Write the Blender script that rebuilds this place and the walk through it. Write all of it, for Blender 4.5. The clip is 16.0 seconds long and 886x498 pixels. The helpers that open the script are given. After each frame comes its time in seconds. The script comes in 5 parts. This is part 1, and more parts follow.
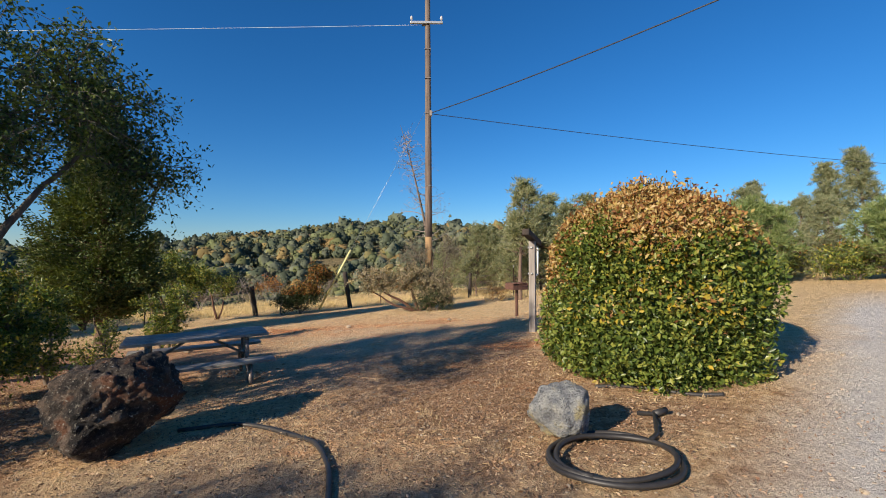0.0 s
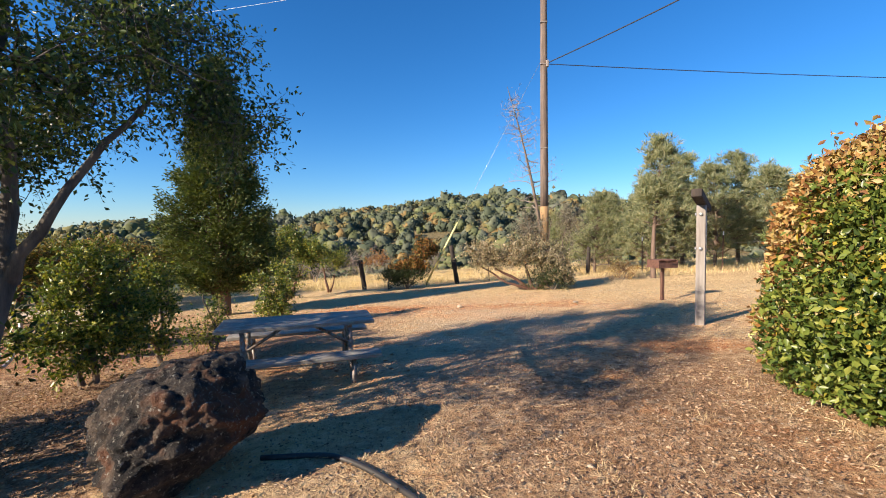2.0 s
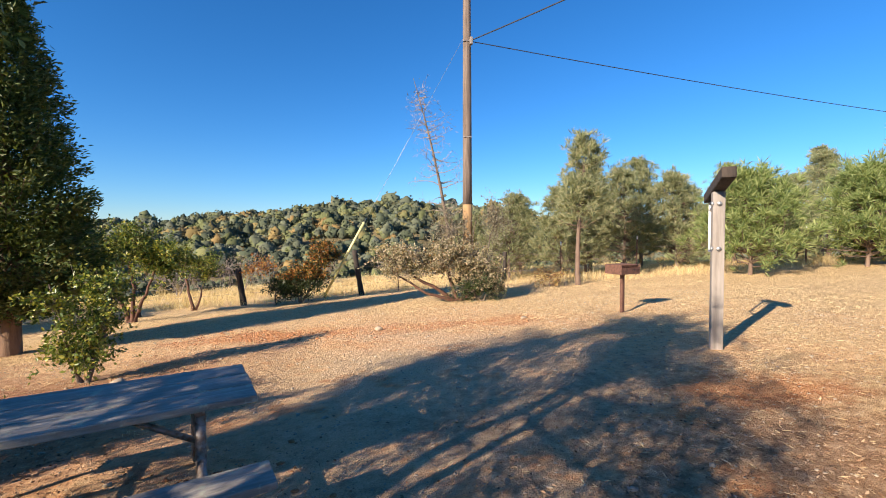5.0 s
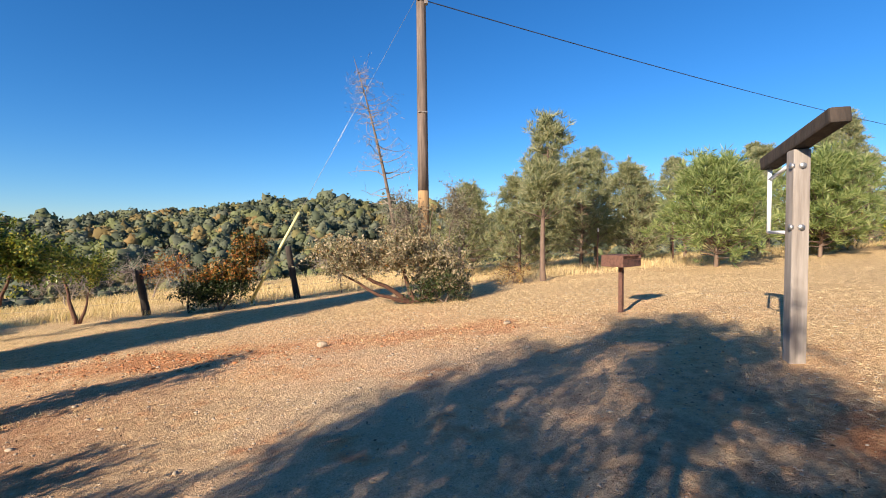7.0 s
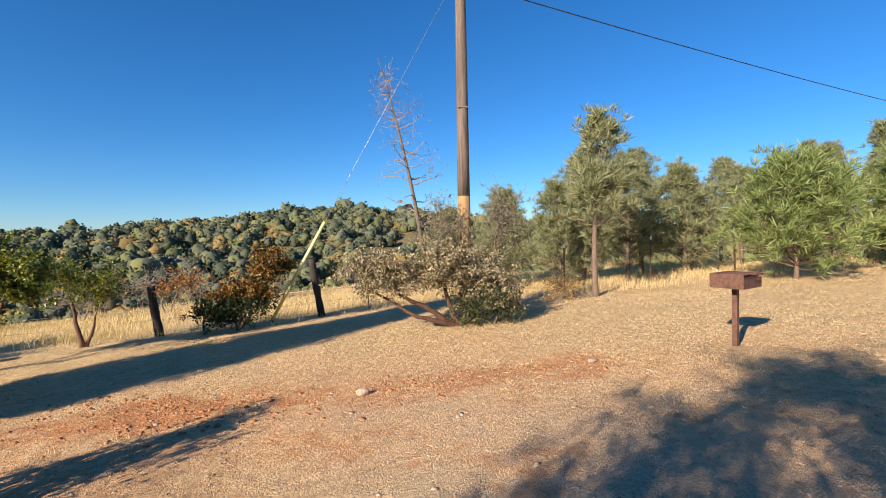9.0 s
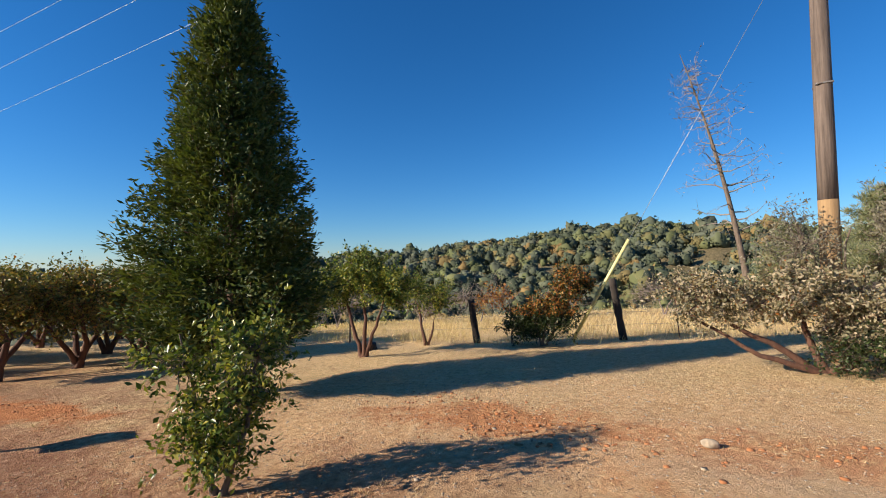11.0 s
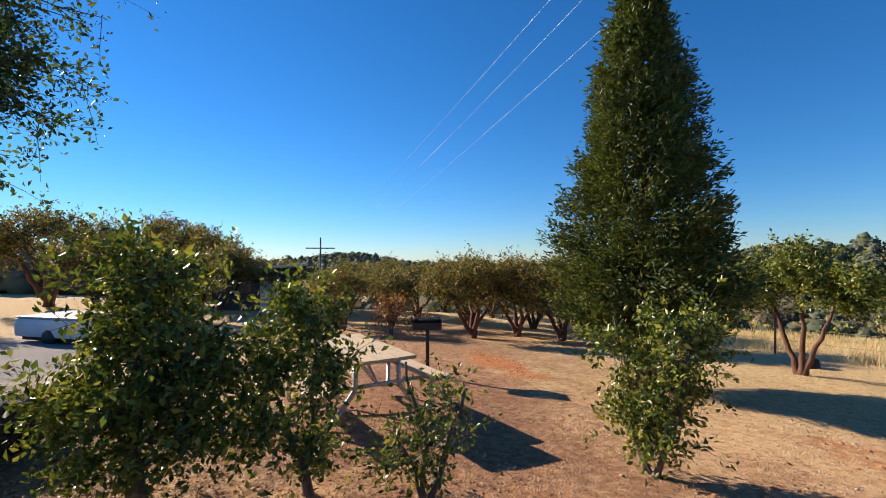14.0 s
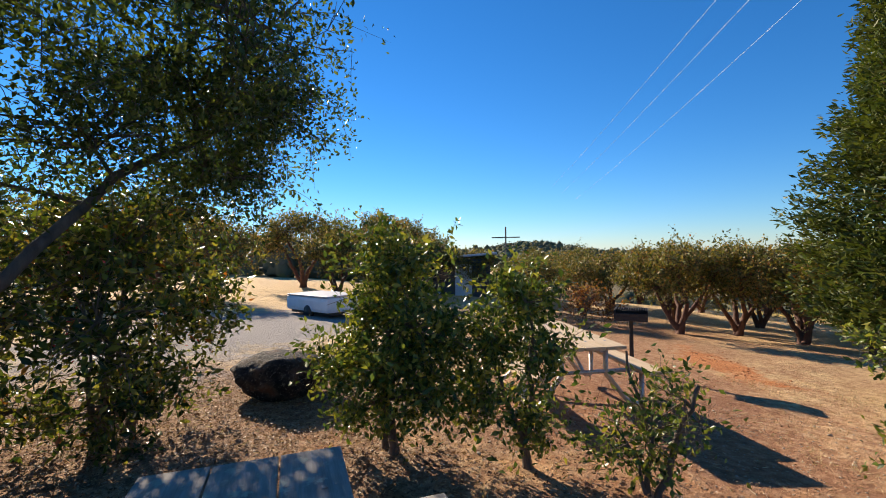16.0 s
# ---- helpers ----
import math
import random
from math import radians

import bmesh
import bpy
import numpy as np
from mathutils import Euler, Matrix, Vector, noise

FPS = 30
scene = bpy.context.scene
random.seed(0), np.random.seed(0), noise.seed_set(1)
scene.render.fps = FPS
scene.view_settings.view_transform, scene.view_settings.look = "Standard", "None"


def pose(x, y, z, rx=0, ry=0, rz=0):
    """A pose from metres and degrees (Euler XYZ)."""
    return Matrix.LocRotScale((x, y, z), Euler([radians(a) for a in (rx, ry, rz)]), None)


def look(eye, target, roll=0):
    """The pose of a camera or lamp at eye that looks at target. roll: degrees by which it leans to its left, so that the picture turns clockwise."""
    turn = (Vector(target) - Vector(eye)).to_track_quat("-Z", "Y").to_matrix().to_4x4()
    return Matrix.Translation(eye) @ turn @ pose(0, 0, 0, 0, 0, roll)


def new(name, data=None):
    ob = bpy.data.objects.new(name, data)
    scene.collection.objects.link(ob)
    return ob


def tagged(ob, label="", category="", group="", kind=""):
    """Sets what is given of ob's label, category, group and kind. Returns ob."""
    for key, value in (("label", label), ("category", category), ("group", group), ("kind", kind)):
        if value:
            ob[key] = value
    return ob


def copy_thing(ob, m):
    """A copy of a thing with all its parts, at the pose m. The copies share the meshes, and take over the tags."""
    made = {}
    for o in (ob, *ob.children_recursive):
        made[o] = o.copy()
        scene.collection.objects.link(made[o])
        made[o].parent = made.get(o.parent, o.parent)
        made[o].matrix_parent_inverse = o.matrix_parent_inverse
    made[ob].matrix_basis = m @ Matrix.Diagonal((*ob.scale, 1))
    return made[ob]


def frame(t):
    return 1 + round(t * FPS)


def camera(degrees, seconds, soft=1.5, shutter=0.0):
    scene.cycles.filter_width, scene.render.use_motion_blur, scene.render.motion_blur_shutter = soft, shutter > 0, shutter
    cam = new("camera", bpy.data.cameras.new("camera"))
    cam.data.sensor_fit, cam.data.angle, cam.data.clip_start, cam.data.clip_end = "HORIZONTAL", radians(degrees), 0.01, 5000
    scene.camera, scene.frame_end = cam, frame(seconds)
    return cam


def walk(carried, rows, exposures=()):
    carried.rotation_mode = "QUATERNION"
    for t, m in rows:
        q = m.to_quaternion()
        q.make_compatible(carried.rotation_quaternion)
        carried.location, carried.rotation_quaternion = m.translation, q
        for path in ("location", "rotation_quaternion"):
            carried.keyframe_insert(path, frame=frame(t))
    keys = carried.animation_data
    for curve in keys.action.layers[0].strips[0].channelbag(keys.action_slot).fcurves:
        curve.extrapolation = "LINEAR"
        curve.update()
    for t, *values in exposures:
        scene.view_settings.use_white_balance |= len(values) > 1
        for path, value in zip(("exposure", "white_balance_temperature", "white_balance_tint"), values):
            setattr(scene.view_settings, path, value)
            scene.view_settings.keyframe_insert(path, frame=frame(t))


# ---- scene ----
cam = camera(91.0, 16.0, soft=1.0)
METRES, EYE, TILT, LEAN, TURN = 10.5, 1.6, 0.0, 0.0, -7.1
PATH = [
    (0, (1.472, 1.285, 0.995), (1.529, 3.284, 1.01), -0.3),
    (0.5, (1.339, 1.695, 0.982), (1.263, 3.694, 0.962), -0.1),
    (1, (1.213, 2.101, 0.988), (1.017, 4.091, 0.952), -0.2),
    (1.5, (1.115, 2.448, 0.967), (0.642, 4.39, 0.895), -0.1),
    (2, (0.965, 2.834, 0.946), (0.563, 4.79, 0.844), -0.9),
    (2.5, (0.846, 3.22, 0.945), (0.542, 5.196, 0.897), -0.7),
    (3, (0.636, 3.645, 0.904), (0.36, 5.625, 0.855), -0.6),
    (3.5, (0.502, 4.078, 0.884), (0.4, 6.074, 0.814), -0.4),
    (4, (0.312, 4.513, 0.855), (0.271, 6.512, 0.787), 0.2),
    (4.2, (0.246, 4.675, 0.852), (0.27, 6.674, 0.777), -0.3),
    (6.3, (-0.24, 6.582, 0.535), (-0.081, 8.575, 0.462), -0.3),
    (6.5, (-0.243, 6.756, 0.537), (0.011, 8.738, 0.458), -0.6),
    (7, (-0.299, 7.315, 0.521), (0.071, 9.279, 0.439), -0.6),
    (7.5, (-0.364, 7.761, 0.497), (0.185, 9.681, 0.384), -0.6),
    (8, (-0.412, 8.199, 0.538), (0.134, 10.121, 0.457), -0.7),
    (8.5, (-0.546, 8.579, 0.56), (-0.028, 10.509, 0.475), -0.7),
    (9, (-0.669, 8.811, 0.622), (-0.375, 10.789, 0.573), -1.1),
    (9.5, (-0.807, 9.023, 0.644), (-0.973, 11.016, 0.639), -0.4),
    (10, (-0.932, 9.068, 0.664), (-1.462, 10.996, 0.687), -0.7),
    (10.2, (-0.985, 9.053, 0.68), (-1.59, 10.959, 0.713), -0.9),
    (12.3, (-1.275, 8.84, 0.596), (-2.722, 10.219, 0.658), -0.8),
    (12.5, (-1.265, 8.799, 0.604), (-2.779, 10.105, 0.662), -0.7),
    (13, (-1.284, 8.752, 0.611), (-2.984, 9.804, 0.668), -0.7),
    (13.5, (-1.285, 8.725, 0.614), (-3.129, 9.498, 0.669), -0.7),
    (14, (-1.269, 8.684, 0.614), (-3.208, 9.171, 0.675), -0.3),
    (14.5, (-1.259, 8.601, 0.606), (-3.244, 8.84, 0.668), 0.2),
    (15, (-1.255, 8.553, 0.603), (-3.254, 8.554, 0.656), 0.1),
    (15.5, (-1.205, 8.49, 0.612), (-3.198, 8.329, 0.644), -0.5),
    (16, (-1.203, 8.446, 0.596), (-3.175, 8.11, 0.613), -0.8),
]
EXPOSURES = [(0, 0.58, 6500, 10), (1.5, 0.98, 6650, 12), (3.5, 1.22, 6700, 13), (7, 1.02, 6750, 13), (9, 0.95, 6700, 12), (10, 0.66, 6450, 10), (12.5, 0.78, 6550, 11), (16, 0.95, 6800, 12)]
walk(cam, [(t, look(eye, target, roll)) for t, eye, target, roll in PATH], EXPOSURES)

# ---------------------------------------------------------------- light
SUN_DIR = Vector((-0.676, -0.612, 0.411)).normalized()      # from the ground towards the sun
world = bpy.data.worlds.new("sky_world")
scene.world = world
world.use_nodes = True
wn = world.node_tree.nodes
sky = wn.new("ShaderNodeTexSky")
sky.sky_type, sky.sun_disc = "NISHITA", False
sky.sun_elevation = math.asin(SUN_DIR.z)
sky.sun_rotation = math.atan2(SUN_DIR.x, SUN_DIR.y) % (2 * math.pi)
sky.altitude, sky.air_density, sky.dust_density, sky.ozone_density = 1400, 1.25, 0.0, 9.2
wn["Background"].inputs["Strength"].default_value = 0.082
deep = wn.new("ShaderNodeHueSaturation")
deep.inputs["Saturation"].default_value = 1.12
deep.inputs["Hue"].default_value = 0.5
world.node_tree.links.new(sky.outputs["Color"], deep.inputs["Color"])
world.node_tree.links.new(deep.outputs["Color"], wn["Background"].inputs["Color"])

sun = new("sun", bpy.data.lights.new("sun", "SUN"))
sun.data.energy, sun.data.angle, sun.data.color = 5.0, radians(0.53), (1.0, 0.87, 0.70)
sun.matrix_world = look((-40, -40, 30), Vector((-40, -40, 30)) - SUN_DIR)

# ---------------------------------------------------------------- materials
RNG = np.random.default_rng(7)


def material(name):
    m = bpy.data.materials.new(name)
    m.use_nodes = True
    nt = m.node_tree
    return m, nt, nt.nodes["Principled BSDF"]


def add(nt, kind, **values):
    n = nt.nodes.new(kind)
    for key, v in values.items():
        if key in n.inputs:
            n.inputs[key].default_value = v
    return n


def noise_node(nt, scale, detail=4.0, rough=0.6, coord=None, stretch=None):
    n = add(nt, "ShaderNodeTexNoise", Scale=scale, Detail=detail, Roughness=rough)
    if coord is None:
        coord = nt.nodes.new("ShaderNodeTexCoord").outputs["Object"]
    if stretch:
        mp = add(nt, "ShaderNodeMapping")
        mp.inputs["Scale"].default_value = stretch
        nt.links.new(coord, mp.inputs["Vector"])
        coord = mp.outputs["Vector"]
    nt.links.new(coord, n.inputs["Vector"])
    return n.outputs["Fac"]


def ramp(nt, fac, stops):
    r = nt.nodes.new("ShaderNodeValToRGB")
    while len(r.color_ramp.elements) < len(stops):
        r.color_ramp.elements.new(0.5)
    for e, (p, c) in zip(r.color_ramp.elements, stops):
        e.position, e.color = p, (*c, 1) if len(c) == 3 else c
    nt.links.new(fac, r.inputs["Fac"])
    return r.outputs["Color"]


def mix(nt, fac, a, b, how="MIX"):
    n = nt.nodes.new("ShaderNodeMix")
    n.data_type, n.blend_type = "RGBA", how
    for sock, v in ((n.inputs[0], fac), (n.inputs[6], a), (n.inputs[7], b)):
        if hasattr(v, "links"):
            nt.links.new(v, sock)
        else:
            sock.default_value = v if not isinstance(v, tuple) else (*v, 1)
    return n.outputs[2]


def calc(nt, op, a, b=0.0, clamp=False):
    n = nt.nodes.new("ShaderNodeMath")
    n.operation, n.use_clamp = op, clamp
    for sock, v in ((n.inputs[0], a), (n.inputs[1], b)):
        if hasattr(v, "links"):
            nt.links.new(v, sock)
        else:
            sock.default_value = v
    return n.outputs[0]


def bump(nt, bsdf, fac, strength=0.4, distance=0.02):
    b = add(nt, "ShaderNodeBump", Strength=strength, Distance=distance)
    nt.links.new(fac, b.inputs["Height"])
    nt.links.new(b.outputs["Normal"], bsdf.inputs["Normal"])


def leaf_material(name, colours, gloss=0.45, through_light=0.35, patch=None):
    """Leaves: colours vary leaf by leaf, some light shines through."""
    m, nt, b = material(name)
    geo = nt.nodes.new("ShaderNodeNewGeometry")
    n = len(colours)
    col = ramp(nt, geo.outputs["Random Per Island"], [((i + 0.5) / n, c) for i, c in enumerate(colours)])
    if patch:
        f = noise_node(nt, patch[0], 3)
        col = mix(nt, ramp(nt, f, [(0.45, (0, 0, 0)), (0.62, (1, 1, 1))]), col, patch[1])
    nt.links.new(col, b.inputs["Base Color"])
    b.inputs["Roughness"].default_value = gloss
    b.inputs["Specular IOR Level"].default_value = 0.35
    t = nt.nodes.new("ShaderNodeBsdfTranslucent")
    nt.links.new(mix(nt, 1.0, col, (1.0, 1.0, 0.45), "MULTIPLY"), t.inputs["Color"])
    mx = nt.nodes.new("ShaderNodeMixShader")
    mx.inputs[0].default_value = through_light
    nt.links.new(b.outputs[0], mx.inputs[1])
    nt.links.new(t.outputs[0], mx.inputs[2])
    nt.links.new(mx.outputs[0], nt.nodes["Material Output"].inputs["Surface"])
    return m


def woods_material():
    """Far tree crowns: each leaf mass varies, and each tree has its own tint."""
    m, nt, b = material("far_oak_woods")
    geo = nt.nodes.new("ShaderNodeNewGeometry")
    cell = nt.nodes.new("ShaderNodeTexVoronoi")
    cell.inputs["Scale"].default_value = 0.11
    nt.links.new(nt.nodes.new("ShaderNodeTexCoord").outputs["Object"], cell.inputs["Vector"])
    split = nt.nodes.new("ShaderNodeSeparateColor")
    nt.links.new(cell.outputs["Color"], split.inputs[0])
    tree = split.outputs[0]
    c = ramp(nt, tree, [(0.05, (0.05, 0.063, 0.04)), (0.3, (0.085, 0.10, 0.062)), (0.5, (0.12, 0.13, 0.09)), (0.68, (0.115, 0.13, 0.055)), (0.85, (0.15, 0.15, 0.065)), (0.97, (0.22, 0.15, 0.06))])
    c = mix(nt, 1.0, c, ramp(nt, geo.outputs["Random Per Island"], [(0, (0.8, 0.8, 0.8)), (1, (1.2, 1.2, 1.17))]), "MULTIPLY")
    nt.links.new(c, b.inputs["Base Color"])
    b.inputs["Roughness"].default_value = 0.85
    b.inputs["Specular IOR Level"].default_value = 0.2
    return m


def bark_material(name, dark, light, scale=9, stretch=(1, 1, 0.18), depth=0.03):
    m, nt, b = material(name)
    f = noise_node(nt, scale, 6, 0.7, stretch=stretch)
    g = noise_node(nt, 2.3, 3)
    c = ramp(nt, f, [(0.32, dark), (0.68, light)])
    c = mix(nt, calc(nt, "MULTIPLY", g, 0.45), c, tuple(v * 0.6 for v in dark))
    nt.links.new(c, b.inputs["Base Color"])
    b.inputs["Roughness"].default_value = 0.9
    bump(nt, b, f, 0.8, depth)
    return m


def wood_material(name, dark, light, grain=(3, 40, 40), lichen=None):
    """Sawn timber whose grain runs along x."""
    m, nt, b = material(name)
    coord = nt.nodes.new("ShaderNodeTexCoord").outputs["Object"]
    rnd = nt.nodes.new("ShaderNodeObjectInfo").outputs["Random"]
    f = noise_node(nt, 1.0, 6, 0.65, coord, grain)
    g = noise_node(nt, 4.0, 4, 0.6, coord)
    c = ramp(nt, f, [(0.3, dark), (0.7, light)])
    c = mix(nt, calc(nt, "MULTIPLY", ramp(nt, g, [(0.5, (0, 0, 0)), (0.7, (1, 1, 1))]), 0.5), c, tuple(v * 0.55 for v in dark))
    c = mix(nt, calc(nt, "MULTIPLY", rnd, 0.35), c, tuple(v * 0.7 for v in light))
    if lichen:
        h = noise_node(nt, 14.0, 4, 0.6, coord)
        c = mix(nt, ramp(nt, h, [(0.58, (0, 0, 0)), (0.66, (1, 1, 1))]), c, lichen)
    nt.links.new(c, b.inputs["Base Color"])
    b.inputs["Roughness"].default_value = 0.82
    bump(nt, b, f, 0.5, 0.008)
    return m


def metal_material(name, colour, rough=0.5, metallic=1.0, rust=None):
    m, nt, b = material(name)
    f = noise_node(nt, 22.0, 5, 0.65)
    c = mix(nt, ramp(nt, f, [(0.45, (0, 0, 0)), (0.62, (1, 1, 1))]), colour, rust or tuple(v * 0.75 for v in colour))
    nt.links.new(c, b.inputs["Base Color"])
    b.inputs["Roughness"].default_value, b.inputs["Metallic"].default_value = rough, metallic
    bump(nt, b, f, 0.25, 0.004)
    return m


def plain_material(name, colour, rough=0.6, spread=0.15, scale=12.0):
    m, nt, b = material(name)
    f = noise_node(nt, scale, 4)
    nt.links.new(ramp(nt, f, [(0.3, tuple(v * (1 - spread) for v in colour)), (0.7, tuple(min(1, v * (1 + spread)) for v in colour))]), b.inputs["Base Color"])
    b.inputs["Roughness"].default_value = rough
    bump(nt, b, f, 0.2, 0.005)
    return m


def rock_material(name, stops, spots, scale=4.0):
    m, nt, b = material(name)
    f = noise_node(nt, scale, 9, 0.7)
    g = noise_node(nt, scale * 0.55, 4, 0.6)
    h = noise_node(nt, scale * 7, 5, 0.7)
    c = ramp(nt, f, stops)
    for lo, hi, col, src in spots:
        c = mix(nt, ramp(nt, {"g": g, "h": h}[src], [(lo, (0, 0, 0)), (hi, (1, 1, 1))]), c, col)
    nt.links.new(c, b.inputs["Base Color"])
    b.inputs["Roughness"].default_value = 0.92
    bump(nt, b, calc(nt, "ADD", f, calc(nt, "MULTIPLY", h, 0.5)), 1.0, 0.11)
    return m


def ground_material():
    m, nt, b = material("dry_ground")
    coord = nt.nodes.new("ShaderNodeTexCoord").outputs["Object"]
    sep = nt.nodes.new("ShaderNodeSeparateXYZ")
    nt.links.new(coord, sep.inputs[0])
    X, Y = sep.outputs[0], sep.outputs[1]
    big = noise_node(nt, 0.35, 4, 0.6, coord)
    mid = noise_node(nt, 1.3, 5, 0.65, coord)
    fine = noise_node(nt, 9.0, 6, 0.7, coord)
    grit = noise_node(nt, 55.0, 4, 0.7, coord)
    pebble = noise_node(nt, 140.0, 2, 0.6, coord)
    wob = calc(nt, "ADD", calc(nt, "MULTIPLY", calc(nt, "SUBTRACT", mid, 0.5), 2.6), calc(nt, "MULTIPLY", calc(nt, "SUBTRACT", fine, 0.5), 1.0))

    def blob(cx, cy, rx, ry, soft=0.6, wobble=0.6):
        dx = calc(nt, "DIVIDE", calc(nt, "SUBTRACT", X, cx), rx)
        dy = calc(nt, "DIVIDE", calc(nt, "SUBTRACT", Y, cy), ry)
        d = calc(nt, "SQRT", calc(nt, "ADD", calc(nt, "MULTIPLY", dx, dx), calc(nt, "MULTIPLY", dy, dy)))
        d = calc(nt, "ADD", d, calc(nt, "MULTIPLY", wob, wobble))
        return calc(nt, "DIVIDE", calc(nt, "SUBTRACT", 1.0 + soft / 2, d), soft, True)

    def grey(v):
        return ramp(nt, v, [(0, (0, 0, 0)), (1, (1, 1, 1))])
    straw = ramp(nt, fine, [(0.25, (0.40, 0.25, 0.12)), (0.5, (0.68, 0.48, 0.25)), (0.75, (0.80, 0.61, 0.35))])
    soil = ramp(nt, fine, [(0.25, (0.50, 0.26, 0.12)), (0.5, (0.72, 0.44, 0.23)), (0.78, (0.80, 0.56, 0.33))])
    gravel = ramp(nt, grit, [(0.3, (0.30, 0.21, 0.135)), (0.5, (0.58, 0.44, 0.29)), (0.72, (0.80, 0.66, 0.48))])
    litter = ramp(nt, fine, [(0.3, (0.13, 0.065, 0.032)), (0.5, (0.32, 0.19, 0.11)), (0.7, (0.55, 0.40, 0.26))])
    red = ramp(nt, fine, [(0.3, (0.44, 0.15, 0.055)), (0.7, (0.66, 0.30, 0.12))])
    c = mix(nt, grey(blob(-1.0, 10.5, 6.5, 5.2, 0.9)), straw, soil)
    c = mix(nt, grey(blob(-9.0, 9.5, 5.0, 2.6, 0.7)), c, soil)
    c = mix(nt, grey(calc(nt, "MULTIPLY", ramp(nt, big, [(0.46, (0, 0, 0)), (0.6, (1, 1, 1))]), blob(1.0, 9.5, 6.0, 6.5, 1.0))), c, straw)
    c = mix(nt, grey(calc(nt, "MULTIPLY", blob(0.2, 10.0, 1.9, 3.2, 1.1, 0.9), 0.55)), c, gravel)
    c = mix(nt, grey(calc(nt, "MULTIPLY", blob(0.3, 3.6, 2.6, 1.7, 0.8), 0.75)), c, mix(nt, 0.35, gravel, (0.12, 0.09, 0.06)))
    c = mix(nt, grey(blob(-4.9, 5.6, 3.0, 2.9, 0.7)), c, litter)
    c = mix(nt, grey(calc(nt, "MULTIPLY", blob(2.4, 6.6, 2.4, 2.8, 1.0, 0.9), 0.8)), c, litter)
    earth = ramp(nt, fine, [(0.3, (0.20, 0.085, 0.045)), (0.5, (0.34, 0.17, 0.095)), (0.75, (0.48, 0.29, 0.18))])
    c = mix(nt, grey(calc(nt, "MULTIPLY", blob(-7.0, 9.9, 3.6, 1.9, 0.8), 0.9)), c, earth)
    c = mix(nt, grey(calc(nt, "MULTIPLY", blob(-14.5, 11.5, 6.5, 4.0, 1.0, 0.9), 0.75)), c, earth)
    c = mix(nt, grey(calc(nt, "MULTIPLY", blob(-3.2, 10.2, 1.6, 2.4, 1.0), 0.6)), c, earth)
    c = mix(nt, grey(calc(nt, "MULTIPLY", ramp(nt, mid, [(0.56, (0, 0, 0)), (0.70, (1, 1, 1))]), blob(0.0, 9.5, 5.5, 6.0, 1.0))), c, red)
    c = mix(nt, grey(calc(nt, "MULTIPLY", blob(-3.2, 14.1, 1.3, 0.6, 0.8, 1.4), 0.8)), c, red)
    c = mix(nt, grey(calc(nt, "MULTIPLY", blob(0.5, 14.0, 1.8, 0.4, 0.9, 1.6), 0.6)), c, red)
    c = mix(nt, grey(blob(-10.5, 12.2, 1.6, 0.5, 0.6, 1.0)), c, red)
    c = mix(nt, grey(calc(nt, "MULTIPLY", blob(3.0, 9.2, 0.7, 0.4, 0.9, 1.0), 0.7)), c, red)
    edge = calc(nt, "ADD", calc(nt, "SUBTRACT", X, Y), calc(nt, "ADD", calc(nt, "MULTIPLY", wob, 0.55), 0.75))
    east = calc(nt, "DIVIDE", calc(nt, "ADD", edge, 0.1), 1.2, True)
    near = calc(nt, "DIVIDE", calc(nt, "SUBTRACT", 14.5, Y), 4.0, True)
    c = mix(nt, grey(calc(nt, "MULTIPLY", calc(nt, "MULTIPLY", east, near), 0.93)), c, ramp(nt, grit, [(0.3, (0.52, 0.48, 0.43)), (0.7, (0.80, 0.76, 0.69))]))
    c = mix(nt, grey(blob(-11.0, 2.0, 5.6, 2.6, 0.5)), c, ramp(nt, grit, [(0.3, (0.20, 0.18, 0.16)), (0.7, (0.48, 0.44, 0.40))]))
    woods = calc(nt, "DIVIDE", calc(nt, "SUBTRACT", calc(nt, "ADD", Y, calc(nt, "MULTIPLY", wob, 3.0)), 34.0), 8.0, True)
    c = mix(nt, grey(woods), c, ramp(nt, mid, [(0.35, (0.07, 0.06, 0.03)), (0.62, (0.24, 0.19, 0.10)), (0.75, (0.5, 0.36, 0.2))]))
    dark = ramp(nt, pebble, [(0.31, (0.40, 0.38, 0.36)), (0.42, (0.97, 0.97, 0.97)), (0.7, (1.22, 1.2, 1.18))])
    c = mix(nt, 0.8, c, dark, "MULTIPLY")
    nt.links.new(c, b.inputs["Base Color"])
    b.inputs["Roughness"].default_value = 0.95
    b.inputs["Specular IOR Level"].default_value = 0.15
    h = calc(nt, "ADD", calc(nt, "MULTIPLY", fine, 1.0), calc(nt, "ADD", calc(nt, "MULTIPLY", grit, 0.45), calc(nt, "MULTIPLY", pebble, 0.2)))
    bump(nt, b, h, 0.9, 0.07)
    return m


